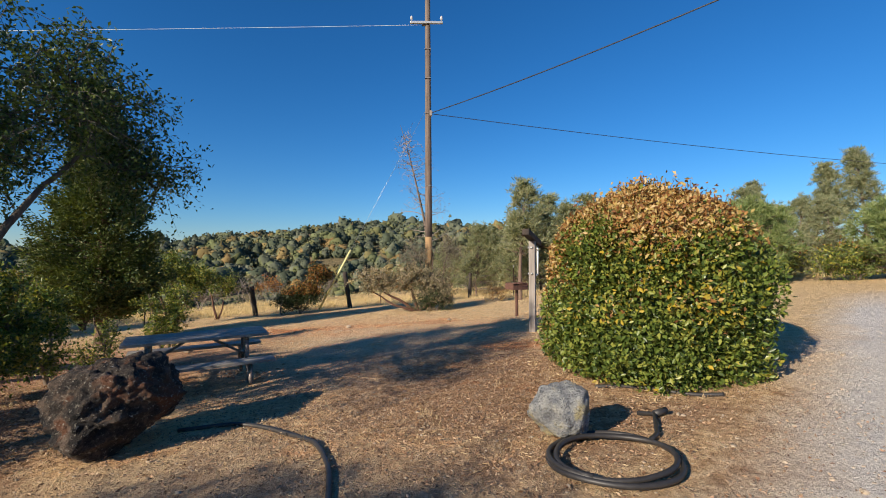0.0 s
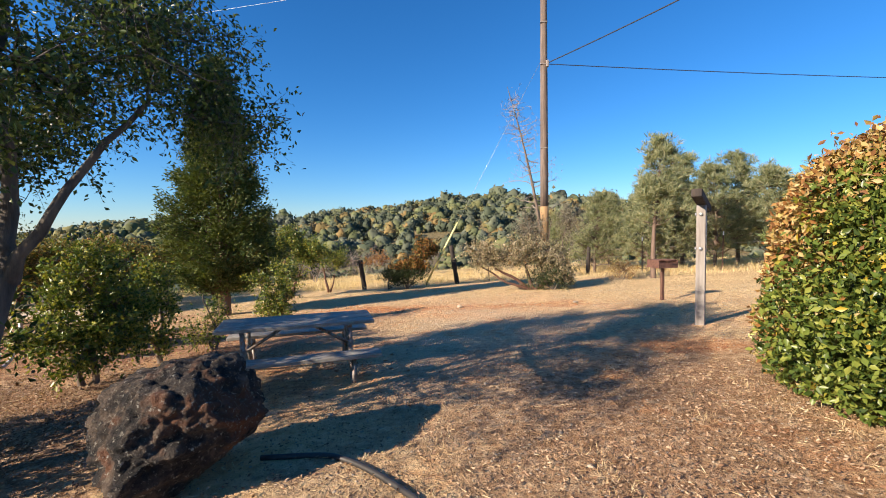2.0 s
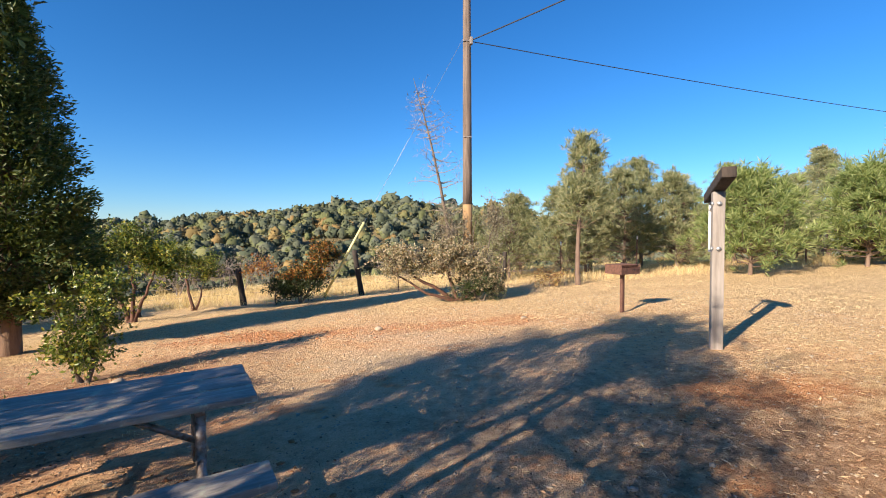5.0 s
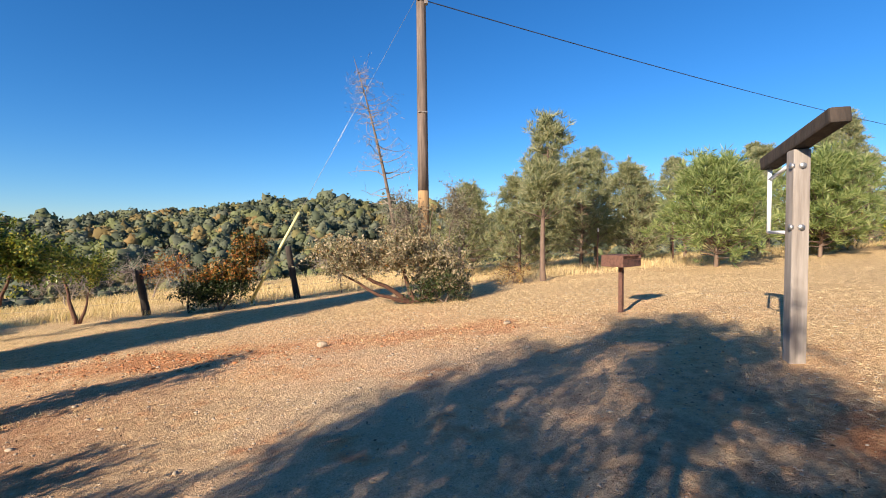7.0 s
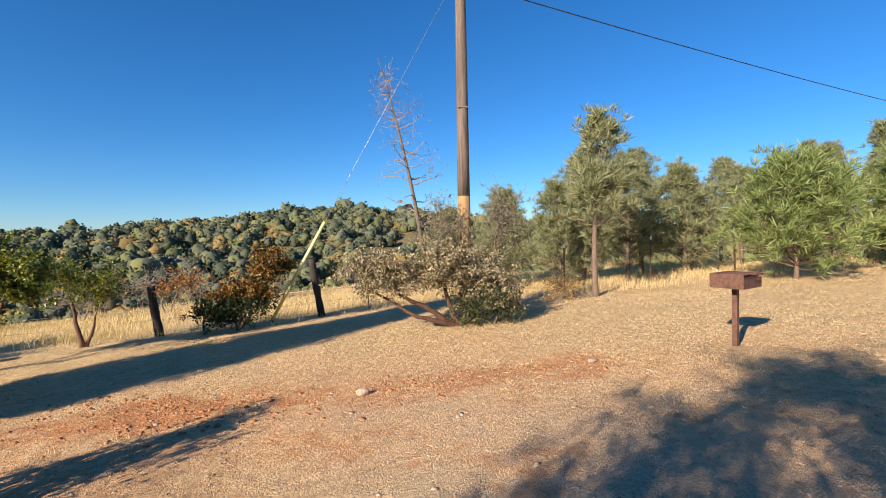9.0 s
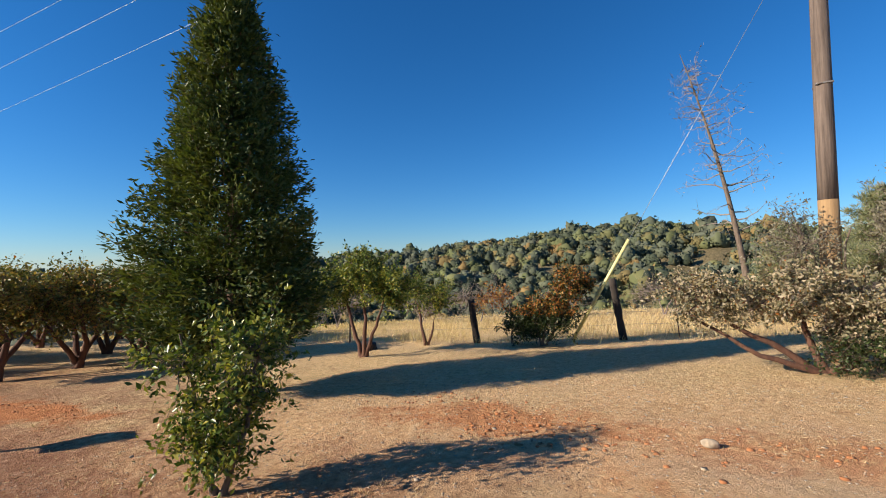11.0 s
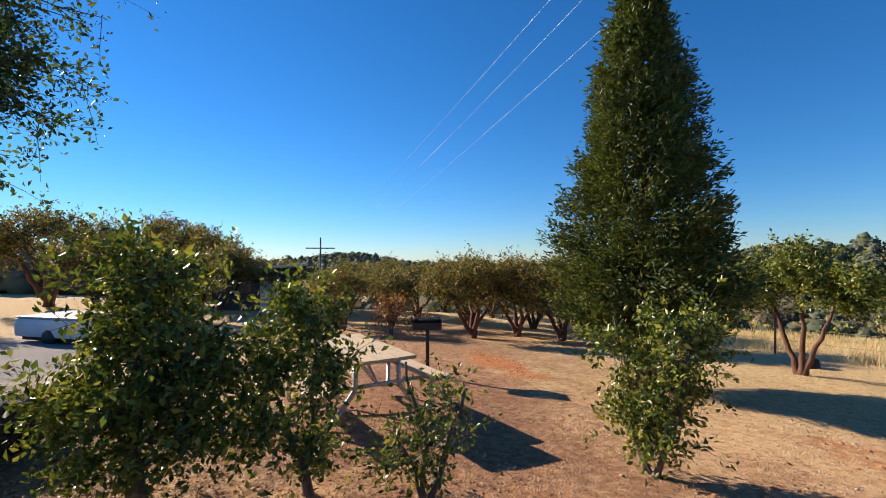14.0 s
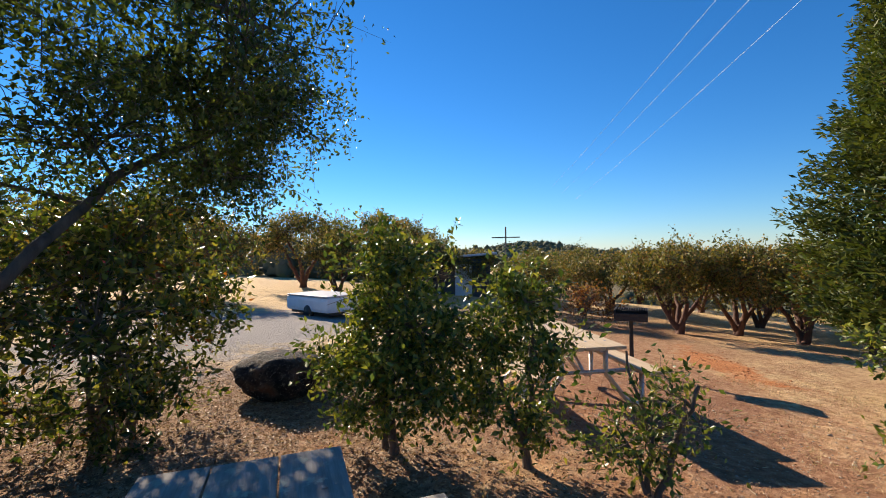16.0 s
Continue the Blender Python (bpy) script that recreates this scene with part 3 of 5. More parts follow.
def wood_belt(name, label, seed, count, west, near, depth, power, size, leaves, clearings=False, leaf=0.30):
    rng = np.random.default_rng(seed)
    th = np.radians(rng.uniform(west[0], west[1], count))
    R = rng.uniform(0, 1, count) ** power * depth + near
    x, y = -1.0 - R * np.sin(th), 9.0 + R * np.cos(th)
    if clearings:
        keep = (patchy(x, y, 0.03, 5.0) < 0.30) | (R < 190)
        x, y, R = x[keep], y[keep], R[keep]
    s = rng.uniform(size[0], size[1], len(x)) * np.clip(0.62 + R / 420, 0.6, 1.3)
    s[::83] *= 1.6                                        # a few trees stand above the rest
    S = np.stack([s, s, s * rng.uniform(0.8, 1.35, len(x))], 1)
    P = np.stack([x, y, lands(x, y) + S[:, 2] * 0.5], 1)
    pile = Pile()
    pile.put(*crowns(P, S, rng, leaves, leaf))
    pile.put(*clump_arrays(P, S * 0.72, rng, 2, 0.24))
    V, F = np.concatenate(pile.v), np.concatenate(pile.f)
    tagged(new(name, fast_mesh(name, V, F, M_HILL)), label, "woods", kind="stuff")


def patchy(x, y, f=0.5, o=0.0):
    return np.array([noise.noise((a * f, b * f, o)) for a, b in zip(x, y)])


wood_belt("far_woods", "dense green and brown oak woods on far hills", 11, 6400, (-62, 64), 44, 400, 0.62, (2.0, 4.6), 58, True, 0.26)
wood_belt("far_ridge_woods", "dark woods on a low distant ridge", 12, 1900, (64, 112), 320, 850, 0.6, (4, 8), 26)
wood_belt("west_woods", "dark green woods beyond the orchard", 13, 1100, (58, 175), 42, 130, 0.8, (2.2, 4.2), 46)


# ---------------------------------------------------------------- utility pole, wires, fence
def rod(path, r, sides=8):
    p = Pile()
    p.tube(path, np.full(len(path), r), sides)
    return p


def sag(a, b, drop, n=24):
    t = np.linspace(0, 1, n)[:, None]
    p = np.asarray(a, float) + (np.asarray(b, float) - np.asarray(a, float)) * t
    p[:, 2] -= drop * 4 * (t * (1 - t))[:, 0]
    return p


PX, PY = 1.40, 19.15
pz = land(PX, PY)
pole = thing("utility_pole", (PX, PY, pz), "tall weathered wooden utility pole with steel crossarm", "utility pole")
hs = np.array([-0.3, 0.0, 1.1, 2.2, 2.9])
tube_part("pole_foot", [(0, 0, h) for h in hs], [0.165, 0.163, 0.158, 0.153, 0.15], M_POLEY, pole, "yellow fresh wood at the pole's foot", 16)
tube_part("shaft", [(0.0, 0, h) for h in np.linspace(2.9, 14.34, 12)], np.linspace(0.149, 0.10, 12), M_POLE, pole, sides=16)
part("crossarm", box((1.34, 0.10, 0.09), (-0.05, -0.13, 11.66), 0.01), M_GALV, pole, "pale steel crossarm")
for dx in (-0.66, 0.56):
    tube_part("insulator", [(dx, -0.13, 11.70), (dx, -0.13, 11.78), (dx, -0.13, 11.80), (dx, -0.13, 11.88), (dx, -0.13, 11.92)], [0.02, 0.02, 0.055, 0.05, 0.03], M_CERAMIC, pole)
for h in (5.0, 7.95, 9.4, 10.6):
    part("band", box((0.25, 0.30, 0.03), (0, 0, h), 0.01), M_OLDSTEEL, pole)
part("bracket", box((0.26, 0.12, 0.06), (-0.1, 0, 14.18), 0.01), M_OLDSTEEL, pole)
part("bracket", box((0.26, 0.12, 0.06), (-0.1, 0, 13.14), 0.01), M_OLDSTEEL, pole)
part("bracket", box((0.26, 0.12, 0.06), (-0.1, 0, 11.63), 0.01), M_OLDSTEEL, pole)
part("pole_tag", box((0.09, 0.012, 0.13), (0.0, -0.165, 1.42), 0.003), M_GUARD, pole, "small yellow tag")
part("wire_clamp", box((0.10, 0.14, 0.22), (0.12, -0.1, 7.95), 0.02), M_OLDSTEEL, pole)


def cable(name, path, r, mat, label):
    ob = new(name, rod(path, r, 6).mesh(name, mat))
    return tagged(ob, label, "cable")


cable("service_cable", sag((PX + 0.15, PY - 0.1, pz + 7.98), (17.0, 0.6, 8.1), 0.5), 0.018, M_WIRE, "thick black service cable slung from the pole")
cable("telephone_wire", sag((PX + 0.15, PY - 0.1, pz + 7.93), (49.5, 33.4, 6.9), 0.45), 0.014, M_WIRE, "thin black wire slung from the pole")
P2 = (-80.7, 6.43)
for h, north in ((12.91, -4.4), (11.87, -2.5), (10.36, -0.4)):
    cable("power_line", sag((PX - 0.1, PY, h), (-83.0, PY + north, h - 0.6), 0.5, 40), 0.0065, M_BRIGHTW, "thin bright power line running west from the pole")
pole2 = thing("far_utility_pole", (P2[0], P2[1], land(*P2)), "far grey utility pole with one crossarm", "utility pole")
h2 = 5.1 - land(*P2)
tube_part("shaft", [(0, 0, 0), (0, 0, h2)], [0.18, 0.13], M_POLE, pole2)
part("crossarm", box((0.2, 5.0, 0.2), (0, 0, h2 - 1.9), 0.03), M_POLE, pole2)

anchor = np.array(on(-3.69, 21.3, 0.0))
hang = np.array((PX - 0.1, PY, pz + 8.1))
guy = thing("guy_wire", tuple(anchor), "bright guy wire with a yellow plastic guard", "guy wire")
tube_part("wire", [(0, 0, 0), tuple(hang - anchor)], 0.005, M_GALV, guy, "thin bright steel wire", 6)
g0, g1 = (hang - anchor) * 0.02, (hang - anchor) * 0.33
tube_part("guard", [tuple(g0), tuple(g0 * 0.5 + g1 * 0.5), tuple(g1)], 0.045, M_GUARD, guy, "faded yellow plastic guard")


def fence_post(x, y, h, lean, r, label, seed):
    rng = np.random.default_rng(seed)
    ob = thing("fence_post", on(x, y, -0.1), label, "fence post", "old boundary fence")
    n = 9
    t = np.linspace(0, 1, n)
    path = np.stack([lean * t * h, 0.02 * np.sin(t * 5 + seed), t * (h + 0.1)], 1)
    tube_part("post", path, r * (1 - 0.18 * t) * (1 + 0.06 * rng.normal(size=n)), M_CHAR, ob, sides=9)
    return ob


fence_post(-6.55, 21.5, 1.35, -0.13, 0.115, "dark weathered round fence post leaning slightly", 1)
fence_post(-2.40, 22.4, 1.75, -0.16, 0.115, "dark split fence post leaning to one side", 2)
fence_post(3.5, 24.2, 1.3, 0.05, 0.10, "dark old fence post standing among shrubs", 3)


def steel_post(x, y, h, lean=0.0, white=True):
    ob = thing("steel_fence_post", on(x, y, -0.05), "thin rusty steel fence post with a pale tip", "fence post", "boundary fence steel posts")
    part("stake", box((0.035, 0.03, h), (0, 0, h / 2), 0.004), M_RUST, ob)
    part("web", box((0.012, 0.05, h * 0.98), (0, 0.025, h / 2), 0.002), M_RUST, ob)
    if white:
        part("tip", box((0.04, 0.035, 0.14), (0, 0, h + 0.03), 0.004), M_PVC, ob, "white painted tip")
    ob.rotation_euler[1] = lean


for x, y, h, ln, w in ((-1.0, 23.0, 1.25, -0.06, False), (5.6, 22.9, 1.5, 0, True), (8.6, 22.6, 1.55, 0.02, True), (11.9, 22.6, 1.6, -0.03, True), (15.2, 22.0, 1.5, 0, True), (-11.5, 21.4, 1.2, 0.03, False)):
    steel_post(x, y, h, ln, w)
for dz in (0.45, 0.8, 1.12):
    pts = [(-16, 21.2), (-11.5, 21.4), (-6.6, 21.5), (-2.5, 22.4), (3.5, 24.2), (8.6, 22.6), (15.2, 22.0)]
    path = np.concatenate([sag(on(*a, dz), on(*b, dz), 0.03, 6)[:-1] for a, b in zip(pts[:-1], pts[1:])])
    ob = new("fence_wire", rod(path, 0.004, 4).mesh("fence_wire", M_OLDSTEEL))
    tagged(ob, "thin rusty wire strung between fence posts", "fence wire")


# ---------------------------------------------------------------- picnic tables
def picnic_table(at, turn, wood, steel, label, planks, group):
    L, Hh, W = 1.83, 0.75, 0.73
    ob = thing("picnic_table", at, label, "picnic table", group, turn=turn)
    w = W / planks
    for i in range(planks):
        y = -W / 2 + w * (i + 0.5)
        b = part("top_board", box((L, w - 0.008, 0.04), (0, 0, 0), 0.006), wood, ob, m=pose(0.004 * (i % 2), y, Hh - 0.02, 0.4 * (i - 1), 0, 0))
        for sx in (-0.6, 0.6):
            part("bolt", box((0.022, 0.022, 0.006), (sx, 0.03, 0.0215), 0.002), steel, b, "grey bolt head")
    for side in (-1, 1):
        part("bench_board", box((L + 0.04, 0.25, 0.042), (0, 0, 0), 0.008), wood, ob, m=pose(0, side * 0.70, 0.435, 0, 0, 0))
    for sx in (-0.62, 0.62):
        for side in (-1, 1):
            ways = [(sx, side * 0.72, 0.41), (sx, side * 0.72, 0.03), (sx, side * 0.70, 0.005), (sx, side * 0.64, 0.0), (sx, side * 0.52, 0.06), (sx, side * 0.28, 0.36), (sx, side * 0.27, 0.40), (sx, side * 0.27, 0.70)]
            tube_part("leg", ways, 0.03, steel, ob, sides=8)
        tube_part("cross_tube", [(sx, -0.72, 0.40), (sx, 0.72, 0.40)], 0.024, steel, ob, sides=8)
        part("batten", box((0.05, W - 0.06, 0.03), (sx, 0, Hh - 0.056), 0.004), steel, ob)
        s = -1 if sx > 0 else 1
        tube_part("brace", [(sx, 0, 0.40), (sx + s * 0.48, 0, 0.69)], 0.02, steel, ob, sides=8)
    return ob


t1 = on(-1.957, 7.83)
picnic_table((t1[0], t1[1], -0.205 - 0.75), 28.8, M_OLDWOOD, M_OLDSTEEL, "old grey weathered wooden picnic table with steel legs", 3, "")
picnic_table((-7.02, 8.99, -0.455 - 0.75), 18.0, M_NEWWOOD, M_GALV, "picnic table with pale new boards and galvanised legs", 3, "")


# ---------------------------------------------------------------- lantern post, grills, rocks, hoses
lp = thing("lantern_post", on(3.68, 10.68, -0.1), "grey timber post with dark top beam and white pipe", "post", turn=-25.5)
part("timber", box((0.135, 0.135, 2.02), (0, 0, 1.06), 0.01), M_POST, lp)
part("beam", box((0.15, 1.25, 0.13), (0, 0.0, 2.135), 0.02, (-10, 0, 0)), M_CHAR, lp, "dark charred beam")
tube_part("pipe", [(0, 0.56, 1.98), (0, 0.56, 1.30)], 0.02, M_PVC, lp, "white plastic pipe")
tube_part("pipe_arm", [(0, 0.56, 1.31), (0, 0.05, 1.31)], 0.018, M_PVC, lp, "white plastic pipe")
tube_part("pipe_stay", [(0, 0.56, 1.86), (0, 0.05, 1.98)], 0.018, M_PVC, lp, "white plastic pipe")
for z in (1.36, 1.92):
    tube_part("bolt", [(-0.06, -0.05, z), (-0.085, -0.05, z)], 0.028, M_GALV, lp, "bright bolt head", 10)
    tube_part("bolt", [(0.0, -0.06, z), (0.0, -0.085, z)], 0.028, M_GALV, lp, "bright bolt head", 10)


def park_grill(x, y, turn, steel, h, label):
    ob = thing("park_grill", on(x, y, -0.08), label, "grill", turn=turn)
    part("post", box((0.065, 0.065, h), (0, 0, h / 2), 0.006), steel, ob)
    z = h
    part("tray", box((0.52, 0.40, 0.02), (0, 0, z + 0.01), 0.004), steel, ob)
    for sx in (-1, 1):
        part("side_panel", box((0.014, 0.40, 0.17), (sx * 0.255, 0, z + 0.10), 0.003), steel, ob)
    part("back_panel", box((0.52, 0.014, 0.17), (0, 0.195, z + 0.10), 0.003), steel, ob)
    part("front_panel", box((0.50, 0.014, 0.11), (0, -0.19, z + 0.07), 0.003), steel, ob)
    for i in range(13):
        tube_part("grate_bar", [(-0.23 + i * 0.0385, -0.19, z + 0.185), (-0.23 + i * 0.0385, 0.19, z + 0.185)], 0.007, steel, ob, sides=5)
    tube_part("handle", [(-0.12, -0.2, z + 0.185), (-0.12, -0.27, z + 0.19), (0.12, -0.27, z + 0.19), (0.12, -0.2, z + 0.185)], 0.007, steel, ob, sides=5)
    return ob


park_grill(3.97, 13.9, 25, M_RUST, 0.86, "rusty brown steel park grill on a post")
park_grill(-9.1, 10.35, 75, M_BLACKST, 0.95, "sooty black steel park grill on a post")


def rock(name, at, size, mat, label, seed, turn=0, sharp=0.5, subdiv=4, sink=0.12, flats=(), grain=1.0):
    bm = bmesh.new()
    bmesh.ops.create_icosphere(bm, subdivisions=subdiv, radius=1.0)
    rng = np.random.default_rng(seed)
    cuts = [(Vector(unit(rng.normal(size=3))), rng.uniform(0.62, 0.92)) for _ in range(16)]
    cuts += [(Vector(n).normalized(), k) for n, k in flats]
    o = Vector((seed * 3.1, seed * 1.7, 0))
    for v in bm.verts:
        d = v.co.normalized()
        r = 1.0
        for n, k in cuts:
            c = d.dot(n)
            if c > 0.05:
                r = min(r, k / c) if k / c > 0.5 else r
        r = 1 - (1 - r) * sharp
        r *= 1 + 0.10 * noise.noise(d * 1.7 + o) + grain * (0.05 * noise.noise(d * 5 + o) + 0.022 * noise.noise(d * 13 + o) + 0.012 * noise.noise(d * 27 + o))
        v.co = Vector((d.x * r * size[0], d.y * r * size[1], d.z * r * size[2]))
    me = bpy.data.meshes.new(name)
    bm.to_mesh(me)
    bm.free()
    for p in me.polygons:
        p.use_smooth = True
    me.materials.append(mat)
    ob = new(name, me)
    ob.matrix_basis = pose(at[0], at[1], at[2] + size[2] * (1 - sink), 0, 0, turn)
    return tagged(ob, label, "rock")


rock("boulder", on(-1.40, 5.28), (0.57, 0.52, 0.49), M_BOULDER, "large dark boulder with rusty brown lichen", 4, 20, 0.85, 6, 0.12, (((0.75, -0.2, -0.65), 0.72), ((-0.7, -0.5, 0.35), 0.74), ((-0.1, -0.1, 1), 0.80), ((0.2, -1, 0.15), 0.78)), 2.2)
rock("rock", on(2.52, 4.72), (0.27, 0.24, 0.26), M_WROCK, "pale grey rock with an angular top", 9, 10, 1.0, 5, 0.22, (((1, 0.1, 0.05), 0.70), ((-0.1, 0, 1), 0.76), ((-0.75, -0.1, 0.7), 0.86), ((0, -1, 0.25), 0.74)), 1.3)
rock("boulder", on(-6.0, 5.75), (0.64, 0.48, 0.29), M_BOULDER, "dark flat-topped boulder lying on leaf litter", 12, 120, 0.8, 4)
rock("stone", on(-0.88, 13.85), (0.09, 0.06, 0.05), M_STONE, "small grey stone on bare soil", 15, 0, 0.9, 3)
rock("stone", on(2.0, 14.0), (0.08, 0.06, 0.035), M_STONE, "small grey stone on bare soil", 16, 40, 0.9, 3)
rock("stone", on(-3.75, 10.85), (0.11, 0.08, 0.07), M_STONE, "small tan stone beside a shrub", 17, 40, 0.9, 3)

a = np.linspace(0, 2 * np.pi * 2.55, 90)
rr = 0.44 - 0.035 * a / (2 * np.pi) + 0.02 * np.sin(a * 1.7)
hx, hy = 2.72 + rr * np.cos(a + 0.6) * 1.05, 4.27 + rr * np.sin(a + 0.6) * 0.95
tail = np.array([(3.22, 4.62), (3.33, 4.85), (3.42, 5.05), (3.30, 5.12)])
hx, hy = np.concatenate([tail[::-1, 0], hx]), np.concatenate([tail[::-1, 1], hy])
hz = lands(hx, hy) + 0.03 + np.concatenate([np.zeros(4), 0.012 * a / np.pi * 0.6 + 0.01 * np.sin(a * 2.3)])
hose = thing("hose_coil", on(2.72, 4.27), "coiled black rubber hose lying on dry ground", "hose")
tube_part("hose", np.stack([hx - 2.72, hy - 4.27, hz - land(2.72, 4.27)], 1), 0.019, M_RUBBER, hose, sides=8)
fork = np.array(on(3.42, 5.05, 0.03)) - np.array(on(2.72, 4.27))
tube_part("coupling", [tuple(fork), tuple(fork + np.array((0.12, 0.03, 0.02)))], 0.03, M_RUBBER, hose)


def laid_hose(pts, label):
    P = np.array(pts)
    t = np.linspace(0, len(P) - 1, 50)
    x, y = np.interp(t, np.arange(len(P)), P[:, 0]), np.interp(t, np.arange(len(P)), P[:, 1])
    for _ in range(6):
        x[1:-1], y[1:-1] = (x[:-2] + x[2:] + x[1:-1]) / 3, (y[:-2] + y[2:] + y[1:-1]) / 3
    ob = thing("garden_hose", (x[0], y[0], land(x[0], y[0])), label, "hose")
    tube_part("hose", np.stack([x - x[0], y - y[0], lands(x, y) + 0.015 - land(x[0], y[0])], 1), 0.022, M_RUBBER, ob, sides=8)


laid_hose([(-1.0, 5.62), (-0.43, 5.71), (0.11, 5.38), (0.48, 5.06), (0.72, 4.55), (0.85, 3.9), (0.9, 3.0)], "black hose lying across dry gravel and straw")
laid_hose([(3.3, 6.1), (3.74, 5.95), (4.06, 5.62), (4.35, 5.5)], "black pipe lying at the foot of a hedge")


# ---------------------------------------------------------------- trees and shrubs
# the live oak beside the old table
oak = leafy_tree("live_oak", on(-3.24, 5.12, -0.05), "spreading live oak with small dark green leaves", "tree",
           [([(0, 0, 0), (0.1, 0.14, 0.8), (0.22, 0.36, 1.6), (0.2, 0.4, 2.5), (0.1, 0.5, 3.9)], 0.105, 0.03),
            ([(0.22, 0.34, 1.5), (0.6, 0.5, 2.2), (0.9, 1.0, 3.0)], 0.05, 0.02),
            ([(0.13, 0.2, 1.2), (-0.6, 0.3, 1.9), (-1.3, 0.6, 2.5), (-1.8, 0.8, 3.0)], 0.042, 0.02)],
           [((-0.6, 0.5, 4.6), (1.2, 1.2, 0.9), 34), ((0.9, 0.9, 3.7), (1.0, 1.0, 0.8), 39), ((1.2, 1.6, 2.9), (0.8, 0.8, 0.6), 26),
            ((-1.6, 0.9, 3.9), (1.1, 1.1, 0.8), 34), ((-2.0, 0.8, 3.1), (0.8, 0.8, 0.75), 39), ((-2.3, 0.3, 2.6), (0.8, 0.8, 0.6), 23),
            ((0.2, -0.8, 3.7), (1.1, 1.0, 0.9), 22), ((-1.0, -0.8, 4.2), (1.0, 0.9, 0.8), 18), ((0.3, 1.7, 4.0), (0.8, 0.8, 0.6), 23),
            ((-0.6, 1.4, 3.2), (0.9, 0.8, 0.6), 23), ((-0.6, 0.2, 2.5), (1.1, 1.0, 0.45), 20), ((-1.6, 0.5, 2.3), (0.8, 0.8, 0.4), 18), ((-1.5, -0.6, 3.2), (0.9, 0.8, 0.8), 24), ((0.6, -1.6, 2.8), (0.9, 0.9, 0.7), 26), ((-0.2, -0.6, 2.3), (0.9, 0.9, 0.5), 20), ((0.5, -0.3, 2.9), (1.0, 1.0, 0.5), 28), ((-0.9, 0.9, 2.8), (0.9, 0.9, 0.5), 24), ((0.4, 0.4, 3.2), (1.0, 1.0, 0.6), 28)],
           M_OAK, M_OAKB, 0.052, 125, 0.007, 0.21, seed=3, aspect=0.5, shell=0.3, droop=0.5)
# another oak behind the start, whose shade falls across the gravel
shade_oak = copy_thing(oak, pose(*on(-5.0, -2.3, -0.05), 0, 0, 70))
shade_oak.scale = (0.9, 0.9, 0.9)

# berry shrub under the oak
leafy_tree("berry_shrub", on(-4.4, 4.95, -0.05), "dense evergreen shrub with red berries", "shrub",
           [([(0, 0, 0), (0.1, 0.1, 0.6), (0.0, 0.2, 1.3)], 0.05, 0.02), ([(0.1, 0, 0), (0.5, 0.4, 0.7)], 0.04, 0.015), ([(-0.1, 0.1, 0), (-0.5, 0.2, 0.8)], 0.04, 0.015)],
           [((0, 0.1, 1.7), (1.0, 1.0, 0.7), 46), ((0.5, 0.5, 1.1), (0.8, 0.8, 0.6), 34), ((-0.7, 0.2, 1.1), (0.8, 0.8, 0.7), 36), ((0.8, -0.5, 1.3), (0.9, 0.9, 0.8), 34), ((-0.6, -0.3, 1.9), (0.8, 0.8, 0.6), 30), ((0.2, 0.35, 0.4), (0.8, 0.6, 0.35), 30), ((0.9, -0.4, 0.5), (0.7, 0.7, 0.45), 30)],
           M_TOYON, M_TWIG, 0.075, 50, 0.006, 0.17, seed=5, aspect=0.45, extra=[("berries", M_BERRY, 0.035, 0.03, 0.6), ("yellow_leaves", M_ORANGE, 0.04, 0.07, None)])

# saplings between the two tables
leafy_tree("shrub", on(-4.70, 7.40, -0.05), "dense glossy green shrub with two slim trunks", "shrub",
           [([(0, 0, 0), (0.05, -0.03, 0.5), (0.1, 0.0, 1.1)], 0.045, 0.015), ([(-0.06, -0.06, 0), (-0.15, -0.1, 0.5), (-0.3, -0.1, 1.0)], 0.04, 0.015)],
           [((0.0, 0.0, 1.5), (0.6, 0.6, 0.5), 34), ((-0.25, -0.25, 1.05), (0.55, 0.45, 0.5), 30), ((0.1, 0.32, 1.1), (0.5, 0.42, 0.5), 27), ((-0.1, -0.45, 0.75), (0.35, 0.3, 0.3), 13), ((0.1, 0.1, 0.8), (0.5, 0.5, 0.35), 20), ((0.0, -0.15, 0.45), (0.5, 0.5, 0.28), 16), ((0.05, 0.35, 0.6), (0.4, 0.35, 0.3), 14)],
           M_SHRUB, M_TWIG, 0.062, 72, 0.004, 0.12, seed=6, aspect=0.5, shell=0.3)
leafy_tree("shrub", on(-4.73, 8.50, -0.05), "slim green shrub with a forked dark trunk", "shrub",
           [([(0, 0, 0), (0.0, -0.05, 0.35), (0.0, -0.2, 0.75)], 0.045, 0.015), ([(0, 0, 0.3), (0.05, 0.02, 0.8), (0.0, 0.05, 1.2)], 0.03, 0.01)],
           [((0.0, 0.0, 1.4), (0.35, 0.35, 0.4), 20), ((0.0, -0.35, 1.0), (0.4, 0.4, 0.4), 22), ((0.05, 0.12, 0.95), (0.25, 0.22, 0.3), 12), ((0.0, -0.4, 0.6), (0.35, 0.3, 0.25), 14), ((0.0, 0.0, 0.45), (0.32, 0.32, 0.22), 10)],
           M_SHRUB, M_TWIG, 0.062, 64, 0.004, 0.12, seed=7, aspect=0.5, shell=0.3)
